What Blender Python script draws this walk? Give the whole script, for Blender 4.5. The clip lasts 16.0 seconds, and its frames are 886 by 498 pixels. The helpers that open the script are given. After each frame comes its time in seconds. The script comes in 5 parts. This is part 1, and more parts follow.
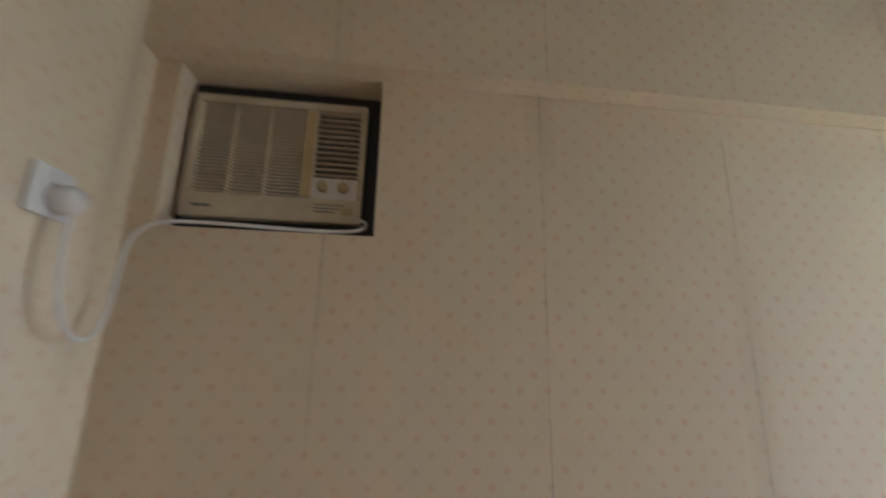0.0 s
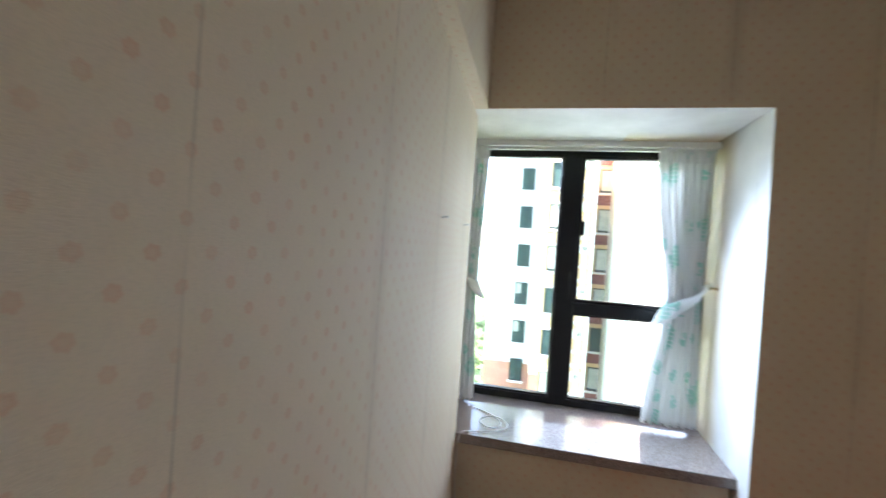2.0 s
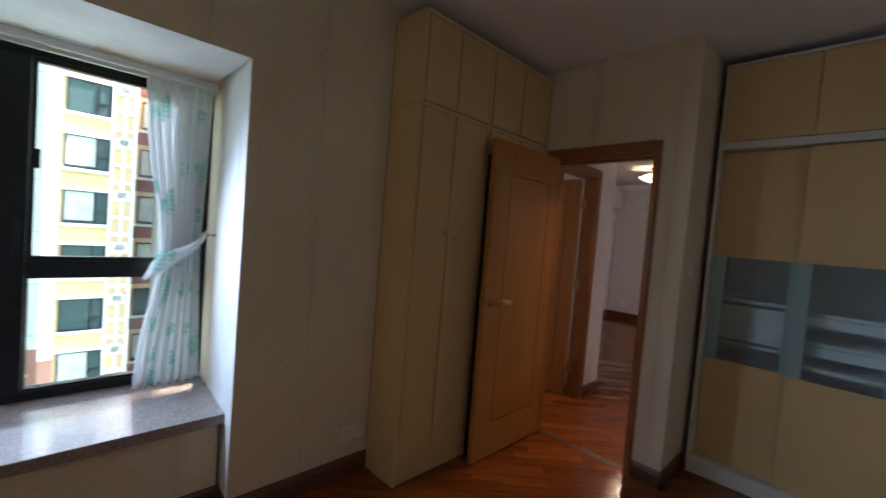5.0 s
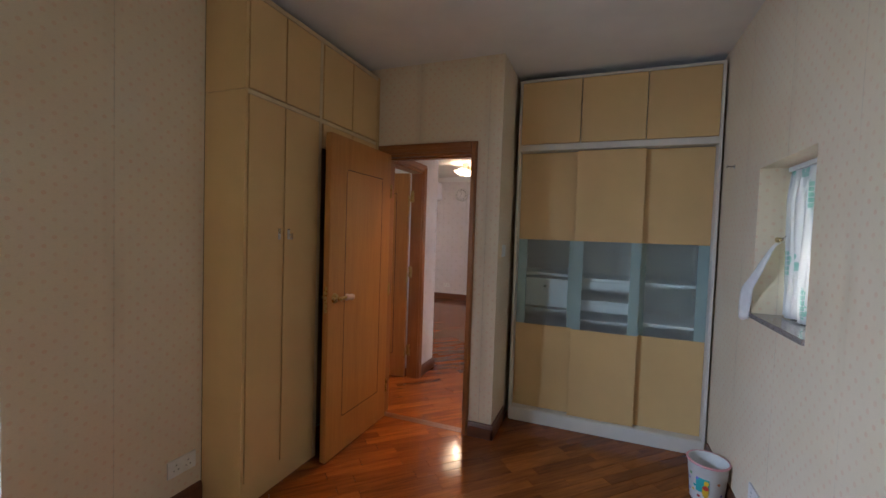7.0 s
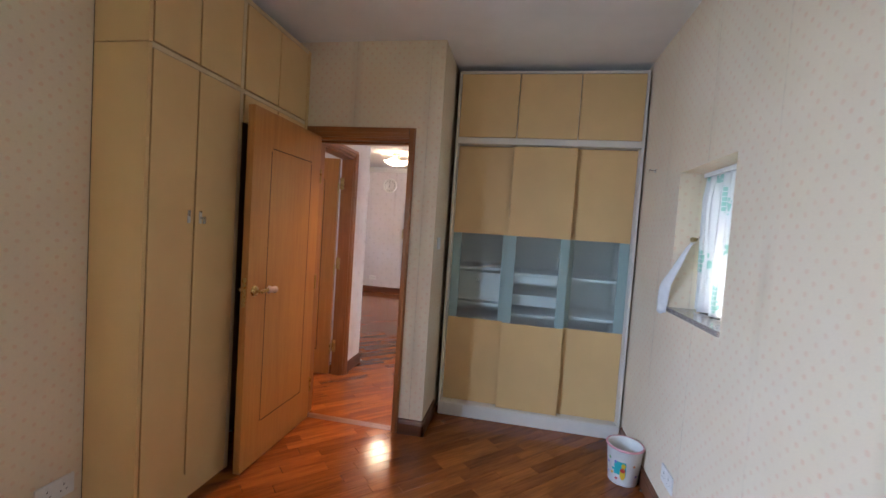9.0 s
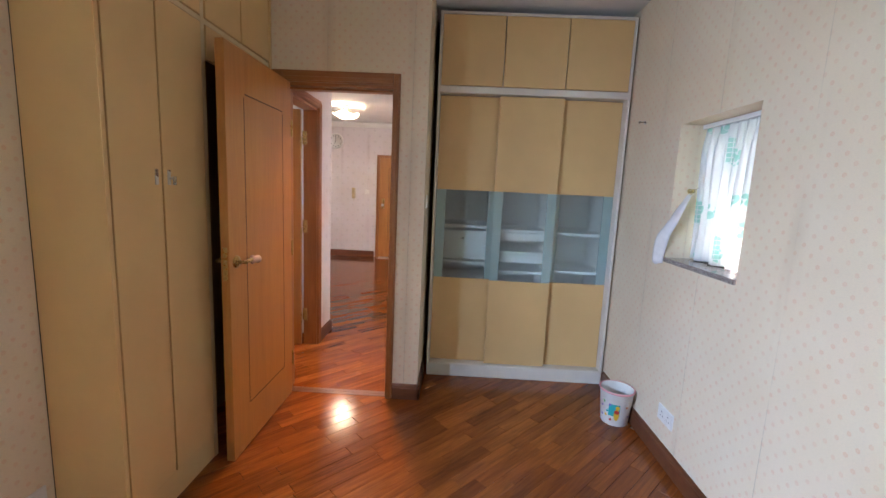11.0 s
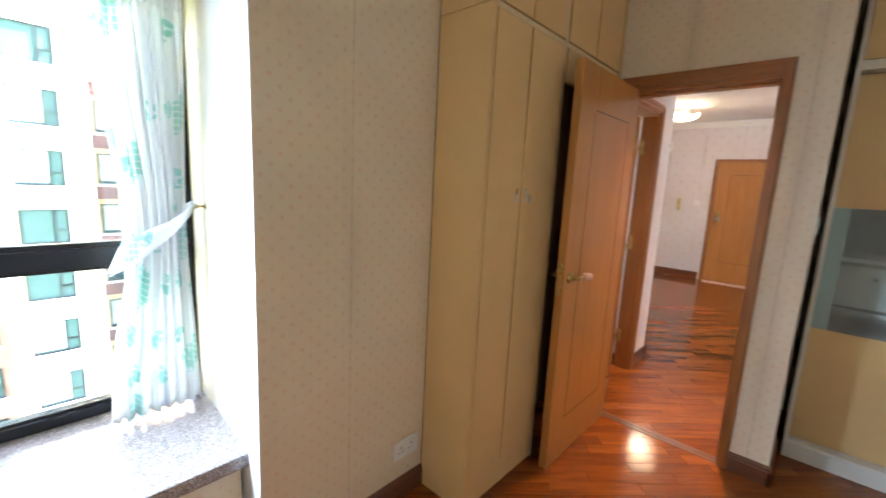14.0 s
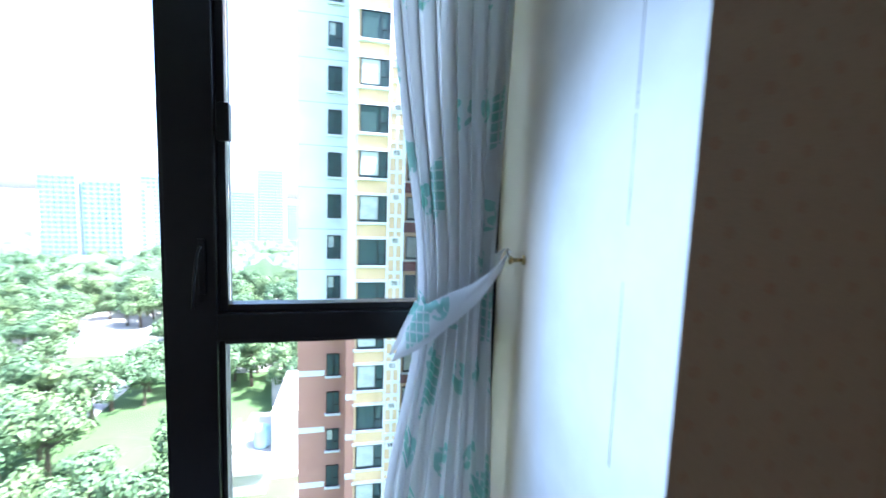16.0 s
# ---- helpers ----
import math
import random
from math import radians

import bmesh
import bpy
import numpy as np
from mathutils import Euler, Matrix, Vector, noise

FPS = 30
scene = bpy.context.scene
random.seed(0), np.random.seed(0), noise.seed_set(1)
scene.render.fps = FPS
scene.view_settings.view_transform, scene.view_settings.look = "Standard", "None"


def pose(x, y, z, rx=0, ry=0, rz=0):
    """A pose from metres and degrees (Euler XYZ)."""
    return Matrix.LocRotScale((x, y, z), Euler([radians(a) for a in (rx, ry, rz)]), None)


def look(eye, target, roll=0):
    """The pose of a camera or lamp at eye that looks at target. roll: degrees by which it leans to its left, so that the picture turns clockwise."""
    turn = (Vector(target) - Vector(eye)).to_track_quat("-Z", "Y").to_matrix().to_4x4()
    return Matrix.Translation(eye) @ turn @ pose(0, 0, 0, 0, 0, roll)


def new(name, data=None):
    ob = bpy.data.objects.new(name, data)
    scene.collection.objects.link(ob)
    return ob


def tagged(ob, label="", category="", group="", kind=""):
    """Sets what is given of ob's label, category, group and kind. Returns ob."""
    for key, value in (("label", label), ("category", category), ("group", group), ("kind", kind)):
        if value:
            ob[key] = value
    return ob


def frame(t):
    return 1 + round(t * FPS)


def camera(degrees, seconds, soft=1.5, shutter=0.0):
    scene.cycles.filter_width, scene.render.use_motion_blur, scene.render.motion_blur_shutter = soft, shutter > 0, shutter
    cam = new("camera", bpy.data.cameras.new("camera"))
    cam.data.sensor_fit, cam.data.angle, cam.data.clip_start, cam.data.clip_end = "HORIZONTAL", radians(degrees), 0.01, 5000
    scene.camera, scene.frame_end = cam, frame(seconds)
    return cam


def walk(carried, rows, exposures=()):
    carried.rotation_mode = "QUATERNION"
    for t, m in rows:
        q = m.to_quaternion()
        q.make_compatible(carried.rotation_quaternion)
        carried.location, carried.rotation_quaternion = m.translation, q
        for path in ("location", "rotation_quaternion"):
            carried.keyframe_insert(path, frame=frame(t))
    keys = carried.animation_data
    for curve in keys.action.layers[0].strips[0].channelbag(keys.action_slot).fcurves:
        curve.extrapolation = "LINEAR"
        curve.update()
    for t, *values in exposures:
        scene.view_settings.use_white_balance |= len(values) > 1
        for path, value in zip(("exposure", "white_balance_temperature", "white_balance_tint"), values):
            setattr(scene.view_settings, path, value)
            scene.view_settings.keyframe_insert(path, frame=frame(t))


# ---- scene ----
# ---- camera ----
cam = camera(94.6, 16.0, soft=1.5, shutter=0.4)
PATH = [
    (0, (-0.166, -0.143, 1.481), (0.069, 1.79, 1.941), 1.3),
    (0.5, (-0.237, 0.122, 1.51), (0.702, 1.867, 1.783), 0.8),
    (1, (-0.093, 0.336, 1.444), (1.227, 1.825, 1.646), 1.7),
    (1.5, (-0.068, 0.485, 1.438), (1.675, 1.464, 1.477), 4.6),
    (2, (-0.133, 0.474, 1.441), (1.821, 0.9, 1.434), 4.0),
    (2.5, (-0.134, 0.466, 1.441), (1.865, 0.424, 1.388), 5.0),
    (3, (-0.14, 0.425, 1.449), (1.815, 0.009, 1.416), 4.3),
    (3.5, (-0.136, 0.346, 1.444), (1.713, -0.413, 1.382), 3.7),
    (4, (-0.13, 0.25, 1.439), (1.62, -0.712, 1.337), 3.5),
    (4.5, (-0.09, 0.144, 1.426), (1.562, -0.976, 1.302), 3.1),
    (5, (-0.088, 0.144, 1.437), (1.337, -1.258, 1.354), 4.6),
    (7.3, (-0.043, 0.245, 1.451), (0.663, -1.625, 1.375), 1.8),
    (7.5, (-0.057, 0.241, 1.447), (0.645, -1.631, 1.377), 1.9),
    (8, (-0.069, 0.253, 1.455), (0.618, -1.624, 1.387), 2.1),
    (8.5, (-0.128, 0.222, 1.443), (0.458, -1.69, 1.406), 3.5),
    (9, (0.057, 0.163, 1.435), (0.428, -1.8, 1.341), 3.9),
    (9.2, (0.128, 0.108, 1.435), (0.472, -1.86, 1.345), 3.1),
    (11.3, (0.451, 0.049, 1.412), (0.49, -1.929, 1.117), 2.8),
    (11.5, (0.46, 0.032, 1.418), (0.552, -1.944, 1.122), 2.5),
    (12, (0.489, 0.008, 1.416), (0.772, -1.952, 1.136), 2.3),
    (12.5, (0.512, 0.011, 1.428), (1.075, -1.883, 1.119), 2.4),
    (13, (0.577, -0.008, 1.403), (1.378, -1.816, 1.101), 3.1),
    (13.5, (0.587, 0.025, 1.464), (1.642, -1.636, 1.106), 2.7),
    (14, (0.626, 0.013, 1.455), (1.957, -1.445, 1.134), 2.8),
    (14.5, (0.708, -0.012, 1.426), (2.276, -1.217, 1.129), 2.0),
    (15, (0.963, 0.023, 1.411), (2.695, -0.943, 1.147), 2.0),
    (15.5, (1.199, -0.021, 1.418), (3.029, -0.78, 1.147), 1.1),
    (16, (1.492, -0.134, 1.436), (3.433, -0.571, 1.236), 2.0),
]

EXPOSURES = [(0, 4.0, 7050, 19), (0.5, 4.05, 6700, 17), (1.0, 4.05, 6550, 16), (1.5, 4.05, 6550, 16), (2.0, 3.75, 6500, 16), (2.5, 3.65, 6500, 17), (3.5, 3.35, 6250, 16), (4.5, 3.2, 6150, 16), (5, 3.05, 6250, 17),
             (7.5, 4.32, 6400, 18), (9, 4.7, 6150, 19), (11.5, 5.0, 6350, 19), (13, 5.3, 6600, 17), (14.5, 4.8, 6250, 13), (15.2, 4.0, 5800, 13), (16, 2.7, 5400, 15)]
walk(cam, [(t, look(eye, target, roll)) for t, eye, target, roll in PATH], EXPOSURES)

# ---- world, sun, large lights ----
W, E, N, S, TOP = -0.757, 1.88, 0.80, -2.545, 2.69
world = bpy.data.worlds.new("world")
scene.world = world
world.use_nodes = True
sky = world.node_tree.nodes.new("ShaderNodeTexSky")
sky.sky_type, sky.sun_disc = "NISHITA", False
sky.sun_elevation, sky.sun_rotation = radians(58.5), radians(198)
sky.air_density, sky.dust_density = 1.0, 3.0
world.node_tree.links.new(sky.outputs["Color"], world.node_tree.nodes["Background"].inputs["Color"])
world.node_tree.nodes["Background"].inputs["Strength"].default_value = 0.15


def lamp(name, kind, energy, color, m, **settings):
    data = bpy.data.lights.new(name, kind)
    data.energy, data.color = energy, color
    for key, value in settings.items():
        if key == "size": data.size = value
        if key == "size_y": data.shape, data.size_y = "RECTANGLE", value
        if key == "angle": data.angle = value
        if key == "spread": data.spread = value
        if key == "radius": data.shadow_soft_size = value
    ob = new(name, data)
    ob.matrix_world = m
    return ob


lamp("sun", "SUN", 5.0, (1, 0.95, 0.88), look((0, 0, 60), (9, 28, 12)), angle=radians(0.6))
lamp("bay_daylight", "AREA", 1.5, (0.52, 0.72, 1.0), look((2.40, 0.28, 1.60), (1.40, -0.42, 0.88)), size=0.34, size_y=0.34, spread=radians(108))
lamp("bay_daylight_low", "AREA", 0.80, (0.62, 0.78, 1.0), look((2.52, 0.08, 1.28), (1.52, 0.05, 1.18)), size=0.85, size_y=1.4, spread=radians(172))
lamp("side_daylight", "AREA", 0.03, (0.9, 0.95, 1.0), look((-0.885, -1.93, 1.46), (0, -1.93, 1.4)), size=0.42, size_y=0.6)
lamp("living_daylight", "AREA", 0.6, (0.70, 0.78, 1.0), look((-1.44, -5.0, 1.6), (2, -4.2, 1.2)), size=1.8, size_y=1.5)
# Fill lamp added to brighten the open side room door.
lamp("side_room_daylight", "AREA", 0.3, (0.95, 0.93, 0.9), look((3.44, -3.17, 1.5), (1.6, -3.17, 1.3)), size=0.7, size_y=1.1)
lamp("ceiling_bulb", "POINT", 0.45, (1, 0.74, 0.5), pose(2.22, -6.5, 2.43), radius=0.03)
lamp("hall_bulb", "AREA", 0.52, (1, 0.66, 0.36), look((1.13, -3.30, 2.405), (1.02, -2.45, 0)), size=0.04, size_y=0.04, spread=radians(80))


# ---- materials ----
class Mat:
    """A node material with a Principled shader and short calls for its nodes."""

    def __init__(self, name, color=(0.5, 0.5, 0.5), rough=0.5, metal=0.0, **sockets):
        self.m = bpy.data.materials.new(name)
        self.m.use_nodes = True
        self.t = self.m.node_tree
        self.p = self.t.nodes["Principled BSDF"]
        self.p.inputs["Base Color"].default_value = (*color, 1)
        self.p.inputs["Roughness"].default_value = rough
        self.p.inputs["Metallic"].default_value = metal
        for key, value in sockets.items():
            self.p.inputs[key.replace("_", " ")].default_value = value

    def put(self, socket, value):
        if isinstance(value, bpy.types.NodeSocket): self.t.links.new(value, socket)
        else: socket.default_value = value

    def math(self, op, a, b=0.0, c=0.0):
        n = self.t.nodes.new("ShaderNodeMath")
        n.operation = op
        for i, v in enumerate((a, b, c)): self.put(n.inputs[i], v)
        return n.outputs[0]

    def coords(self, kind="Object"):
        return self.t.nodes.new("ShaderNodeTexCoord").outputs[kind]

    def scaled(self, vec, scale, rotation=(0, 0, 0)):
        n = self.t.nodes.new("ShaderNodeMapping")
        n.inputs["Scale"].default_value = scale
        n.inputs["Rotation"].default_value = rotation
        self.t.links.new(vec, n.inputs["Vector"])
        return n.outputs[0]

    def noise(self, vec, scale, detail=3.0, rough=0.55, distort=0.0):
        n = self.t.nodes.new("ShaderNodeTexNoise")
        n.inputs["Scale"].default_value, n.inputs["Detail"].default_value = scale, detail
        n.inputs["Roughness"].default_value, n.inputs["Distortion"].default_value = rough, distort
        self.t.links.new(vec, n.inputs["Vector"])
        return n.outputs["Fac"]

    def ramp(self, fac, stops):
        n = self.t.nodes.new("ShaderNodeValToRGB")
        while len(n.color_ramp.elements) < len(stops): n.color_ramp.elements.new(0.5)
        for e, (at, c) in zip(n.color_ramp.elements, stops):
            e.position, e.color = at, (*c, 1) if len(c) == 3 else c
        self.put(n.inputs[0], fac)
        return n.outputs[0]

    def mix(self, fac, a, b, how="MIX"):
        n = self.t.nodes.new("ShaderNodeMix")
        n.data_type, n.blend_type = "RGBA", how
        self.put(n.inputs["Factor"], fac)
        for s, v in ((6, a), (7, b)): self.put(n.inputs[s], (*v, 1) if isinstance(v, tuple) and len(v) == 3 else v)
        return n.outputs[2]

    def base(self, v): self.put(self.p.inputs["Base Color"], v); return self
    def rough(self, v): self.put(self.p.inputs["Roughness"], v); return self

    def bump(self, height, strength=0.2, distance=0.002):
        n = self.t.nodes.new("ShaderNodeBump")
        n.inputs["Strength"].default_value, n.inputs["Distance"].default_value = strength, distance
        self.t.links.new(height, n.inputs["Height"])
        self.t.links.new(n.outputs[0], self.p.inputs["Normal"])
        return self


def wallpaper(name, paper, motif, pitch, radius, strength, seam_at):
    """Printed paper: rings on a diagonal lattice, hung in strips 0.53 m wide."""
    k = Mat(name, paper, 0.75)
    p = k.coords()
    xyz = k.t.nodes.new("ShaderNodeSeparateXYZ"); k.t.links.new(p, xyz.inputs[0])
    geo = k.t.nodes.new("ShaderNodeNewGeometry")
    nrm = k.t.nodes.new("ShaderNodeSeparateXYZ"); k.t.links.new(geo.outputs["Normal"], nrm.inputs[0])
    x, y, z = xyz.outputs
    side = k.math("GREATER_THAN", k.math("ABSOLUTE", nrm.outputs[0]), 0.6)
    flat = k.math("GREATER_THAN", k.math("ABSOLUTE", nrm.outputs[2]), 0.6)
    u = k.math("ADD", k.math("MULTIPLY", y, side), k.math("MULTIPLY", x, k.math("SUBTRACT", 1.0, side)))
    v = k.math("ADD", k.math("MULTIPLY", y, flat), k.math("MULTIPLY", z, k.math("SUBTRACT", 1.0, flat)))
    wob = k.noise(p, 22.0, 1.0)
    u2 = k.math("ADD", u, k.math("MULTIPLY", k.math("SUBTRACT", wob, 0.5), pitch * 0.16))
    def ring(du, dv):
        a = k.math("SUBTRACT", k.math("FRACT", k.math("ADD", k.math("DIVIDE", u2, pitch), du)), 0.5)
        b = k.math("SUBTRACT", k.math("FRACT", k.math("ADD", k.math("DIVIDE", v, pitch), dv)), 0.5)
        d = k.math("SQRT", k.math("ADD", k.math("MULTIPLY", a, a), k.math("MULTIPLY", b, b)))
        petal = k.math("MULTIPLY", k.math("SINE", k.math("MULTIPLY", k.math("ARCTAN2", b, a), 6.0)), radius / pitch * 0.09)
        d = k.math("ADD", d, petal)
        return k.ramp(k.math("DIVIDE", d, radius / pitch), [(0.0, (0.62,) * 3), (0.35, (0.68,) * 3), (0.62, (1,) * 3), (0.8, (0.85,) * 3), (1.0, (0,) * 3)])
    spots = k.math("MAXIMUM", ring(0, 0), ring(0.5, 0.5))
    spots = k.math("MULTIPLY", spots, k.math("MULTIPLY_ADD", k.noise(p, 9.0, 2.0), 1.3, -0.05))
    fleck = k.noise(k.scaled(p, (60, 60, 260)), 2.0, 4.0)
    broad = k.noise(p, 1.7, 4.0, 0.6)
    tone = k.mix(k.ramp(broad, [(0.3, (0,) * 3), (0.72, (1,) * 3)]), paper, tuple(c * f for c, f in zip(paper, (0.93, 0.89, 0.82))))
    tone = k.mix(k.math("MULTIPLY", k.ramp(fleck, [(0.42, (0,) * 3), (0.72, (1,) * 3)]), 0.30), tone, tuple(c * 0.72 for c in paper))
    tone = k.mix(k.math("MULTIPLY", spots, strength), tone, motif)
    s = k.math("ABSOLUTE", k.math("SUBTRACT", k.math("FRACT", k.math("DIVIDE", k.math("SUBTRACT", u, seam_at), 0.53)), 0.5))
    wav = k.math("MULTIPLY", k.noise(k.scaled(p, (3, 3, 9)), 2.0, 3.0), 0.008)
    seam = k.math("GREATER_THAN", k.math("ADD", s, wav), 0.5005)
    seam = k.math("MULTIPLY", seam, k.ramp(k.noise(k.scaled(p, (4, 4, 2.2)), 1.3, 2.0), [(0.38, (0,) * 3), (0.6, (1,) * 3)]))
    seam = k.math("MULTIPLY", seam, k.math("SUBTRACT", 1.0, flat))
    tone = k.mix(k.math("MULTIPLY", seam, 0.55), tone, tuple(c * 0.5 for c in paper))
    smudge = k.math("MULTIPLY", k.ramp(s, [(0.40, (0,) * 3), (0.5, (1,) * 3)]), k.ramp(k.noise(k.scaled(p, (5, 5, 1.1)), 1.0, 4.0), [(0.48, (0,) * 3), (0.68, (1,) * 3)]))
    smudge = k.math("MULTIPLY", smudge, k.math("SUBTRACT", 1.0, flat))
    tone = k.mix(k.math("MULTIPLY", smudge, 0.42), tone, tuple(c * f for c, f in zip(paper, (0.62, 0.56, 0.50))))
    k.base(tone)
    k.bump(k.math("ADD", k.math("SUBTRACT", fleck, k.math("MULTIPLY", seam, 1.5)), k.math("MULTIPLY", broad, 1.5)), 0.35, 0.0012)
    return k.m


def wood(name, dark, light, rough, along=2, scale=1.0, random=None, coat=0.0, spin=0.0):
    """Grain that runs along one axis of the object; random: the source of the tone that sets boards apart."""
    k = Mat(name, light, rough, Coat_Weight=coat, Coat_Roughness=0.12)
    p = k.scaled(k.coords(), (1, 1, 1), (0, 0, radians(spin)))
    rnd = None
    if random == "object": rnd = k.t.nodes.new("ShaderNodeObjectInfo").outputs["Random"]
    if random == "island": rnd = k.t.nodes.new("ShaderNodeNewGeometry").outputs["Random Per Island"]
    if rnd is not None:
        comb = k.t.nodes.new("ShaderNodeCombineXYZ")
        for i in range(3): k.put(comb.inputs[i], k.math("MULTIPLY", rnd, 37.0 + 11 * i))
        add = k.t.nodes.new("ShaderNodeVectorMath")
        k.t.links.new(p, add.inputs[0]); k.t.links.new(comb.outputs[0], add.inputs[1])
        p = add.outputs[0]
    st = [38 * scale] * 3
    st[along] = 2.2 * scale
    grain = k.noise(k.scaled(p, tuple(st)), 1.6, 6.0, 0.62, 0.6)
    st2 = [7 * scale] * 3
    st2[along] = 0.9 * scale
    broad = k.noise(k.scaled(p, tuple(st2)), 1.0, 3.0, 0.5, 1.2)
    fac = k.math("MULTIPLY_ADD", grain, 0.55, k.math("MULTIPLY", broad, 0.5))
    tone = k.ramp(fac, [(0.32, dark), (0.5, tuple((a + b) / 2 for a, b in zip(dark, light))), (0.68, light)])
    if rnd is not None:
        tone = k.mix(1.0, tone, k.ramp(rnd, [(0, (0.70, 0.63, 0.58)), (0.3, (0.86, 0.80, 0.75)), (0.7, (1.0, 0.96, 0.92)), (1, (1.18, 1.20, 1.12))]), "MULTIPLY")
    k.base(tone)
    k.rough(k.math("MULTIPLY_ADD", grain, 0.12, rough - 0.06))
    k.bump(grain, 0.12, 0.0006)
    return k.m


def plain(name, color, rough, metal=0.0, wear=0.08, scale=14.0, bump=0.08, **more):
    k = Mat(name, color, rough, metal, **more)
    p = k.coords()
    n = k.noise(p, scale, 4.0)
    f = k.noise(p, scale * 14, 3.0)
    k.base(k.mix(k.ramp(n, [(0.35, (0,) * 3), (0.7, (1,) * 3)]), color, tuple(c * (1 - wear * 1.6) for c in color)))
    k.rough(k.math("MULTIPLY_ADD", n, 0.14, max(0.02, rough - 0.07)))
    k.bump(k.math("ADD", f, n), bump, 0.0008)
    return k.m


PAPER = wallpaper("bedroom_wallpaper", (0.76, 0.655, 0.50), (0.66, 0.30, 0.16), 0.066, 0.0086, 0.50, 0.20)
PAPER_LIVING = wallpaper("living_wallpaper", (0.72, 0.69, 0.72), (0.46, 0.42, 0.42), 0.21, 0.024, 0.5, 0.1)
WHITE = plain("white_ceiling_paint", (0.80, 0.79, 0.76), 0.85, wear=0.05, scale=3)


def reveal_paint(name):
    """White paint, mottled, with an old yellowed strip left unpainted beside the curtain."""
    k = Mat(name, (0.80, 0.79, 0.75), 0.7)
    p = k.coords()
    sep = k.t.nodes.new("ShaderNodeSeparateXYZ"); k.t.links.new(p, sep.inputs[0])
    n = k.noise(p, 5, 4.0)
    f = k.noise(p, 70, 3.0)
    edge = k.math("ADD", sep.outputs[0], k.math("MULTIPLY", k.math("SUBTRACT", k.noise(k.scaled(p, (3, 3, 1)), 2.0, 3.0), 0.5), 0.08))
    old = k.ramp(k.math("MULTIPLY_ADD", edge, 5.0, -11.25), [(0.0, (0,) * 3), (0.85, (1,) * 3)])
    old = k.math("MULTIPLY", old, k.math("LESS_THAN", sep.outputs[1], 0.0))
    tone = k.mix(k.ramp(n, [(0.35, (0,) * 3), (0.7, (1,) * 3)]), (0.80, 0.79, 0.75), (0.68, 0.67, 0.63))
    k.base(k.mix(k.math("MULTIPLY", old, 0.8), tone, (0.66, 0.50, 0.28)))
    k.bump(k.math("ADD", f, n), 0.2, 0.0008)
    return k.m


REVEAL = reveal_paint("painted_reveal")
CONCRETE = plain("concrete", (0.45, 0.44, 0.42), 0.9, wear=0.2, scale=4)
BLACK = plain("black_aluminium", (0.012, 0.013, 0.016), 0.32, 0.3, wear=0.1)
SILVER = plain("brushed_silver", (0.62, 0.62, 0.60), 0.28, 1.0, wear=0.1)
GUNMETAL = plain("dark_gunmetal", (0.045, 0.045, 0.05), 0.42, 1.0, wear=0.1)
BRASS = plain("aged_brass", (0.60, 0.43, 0.18), 0.28, 1.0, wear=0.3, scale=60)
LAMINATE = plain("beige_laminate", (0.69, 0.465, 0.210), 0.42, wear=0.06, scale=2.5, bump=0.15)
LAMINATE_EDGE = plain("pale_laminate_edge", (0.66, 0.52, 0.31), 0.45, wear=0.08, scale=5)
CREAM = plain("cream_laminate", (0.72, 0.68, 0.60), 0.45, wear=0.07, scale=4)
SHELF_WHITE = plain("white_melamine", (0.78, 0.77, 0.73), 0.5, wear=0.05)
# Near-black that paints shade into recesses and gaps.
GAP_SHADE = plain("dark_recess", (0.02, 0.018, 0.016), 0.9)
PLASTIC = plain("white_plastic", (0.78, 0.77, 0.74), 0.35, wear=0.06, scale=20)
IVORY = plain("aged_ivory_plastic", (0.62, 0.54, 0.41), 0.42, wear=0.12, scale=12)
IVORY_DARK = plain("yellowed_plastic", (0.55, 0.42, 0.22), 0.45, wear=0.15, scale=12)
VENT_BLACK = plain("black_vent", (0.015, 0.015, 0.015), 0.5)
# Dark backing colour paints the shade between the grille slats.
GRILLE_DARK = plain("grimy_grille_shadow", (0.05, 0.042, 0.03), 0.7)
GREY_TEXT = plain("grey_print", (0.18, 0.18, 0.18), 0.6)
PINK_CLOTH = plain("pink_plastic_sleeve", (0.74, 0.50, 0.44), 0.45, wear=0.15, scale=30)
OAK = wood("varnished_door_wood", (0.36, 0.148, 0.033), (0.48, 0.215, 0.057), 0.34, 2, 1.0, coat=0.25)
OAK_FRAME = wood("varnished_frame_wood", (0.24, 0.085, 0.022), (0.37, 0.15, 0.045), 0.32, 2, 1.2, coat=0.3)
OAK_FRAME_H = wood("varnished_head_wood", (0.24, 0.085, 0.022), (0.37, 0.15, 0.045), 0.32, 0, 1.2, coat=0.3)
SKIRT = wood("baseboard_wood", (0.085, 0.026, 0.012), (0.17, 0.06, 0.025), 0.32, 0, 1.0, coat=0.3)
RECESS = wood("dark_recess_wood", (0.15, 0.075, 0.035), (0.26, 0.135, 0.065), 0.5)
INLAY = plain("dark_inlay", (0.03, 0.014, 0.008), 0.5)
PLANK = wood("parquet_plank", (0.12, 0.029, 0.006), (0.34, 0.098, 0.019), 0.12, 0, 1.4, "object", 0.0)
PLANK_REST = wood("parquet_rest", (0.12, 0.029, 0.006), (0.34, 0.098, 0.019), 0.12, 0, 1.4, "island", 0.0, -45)


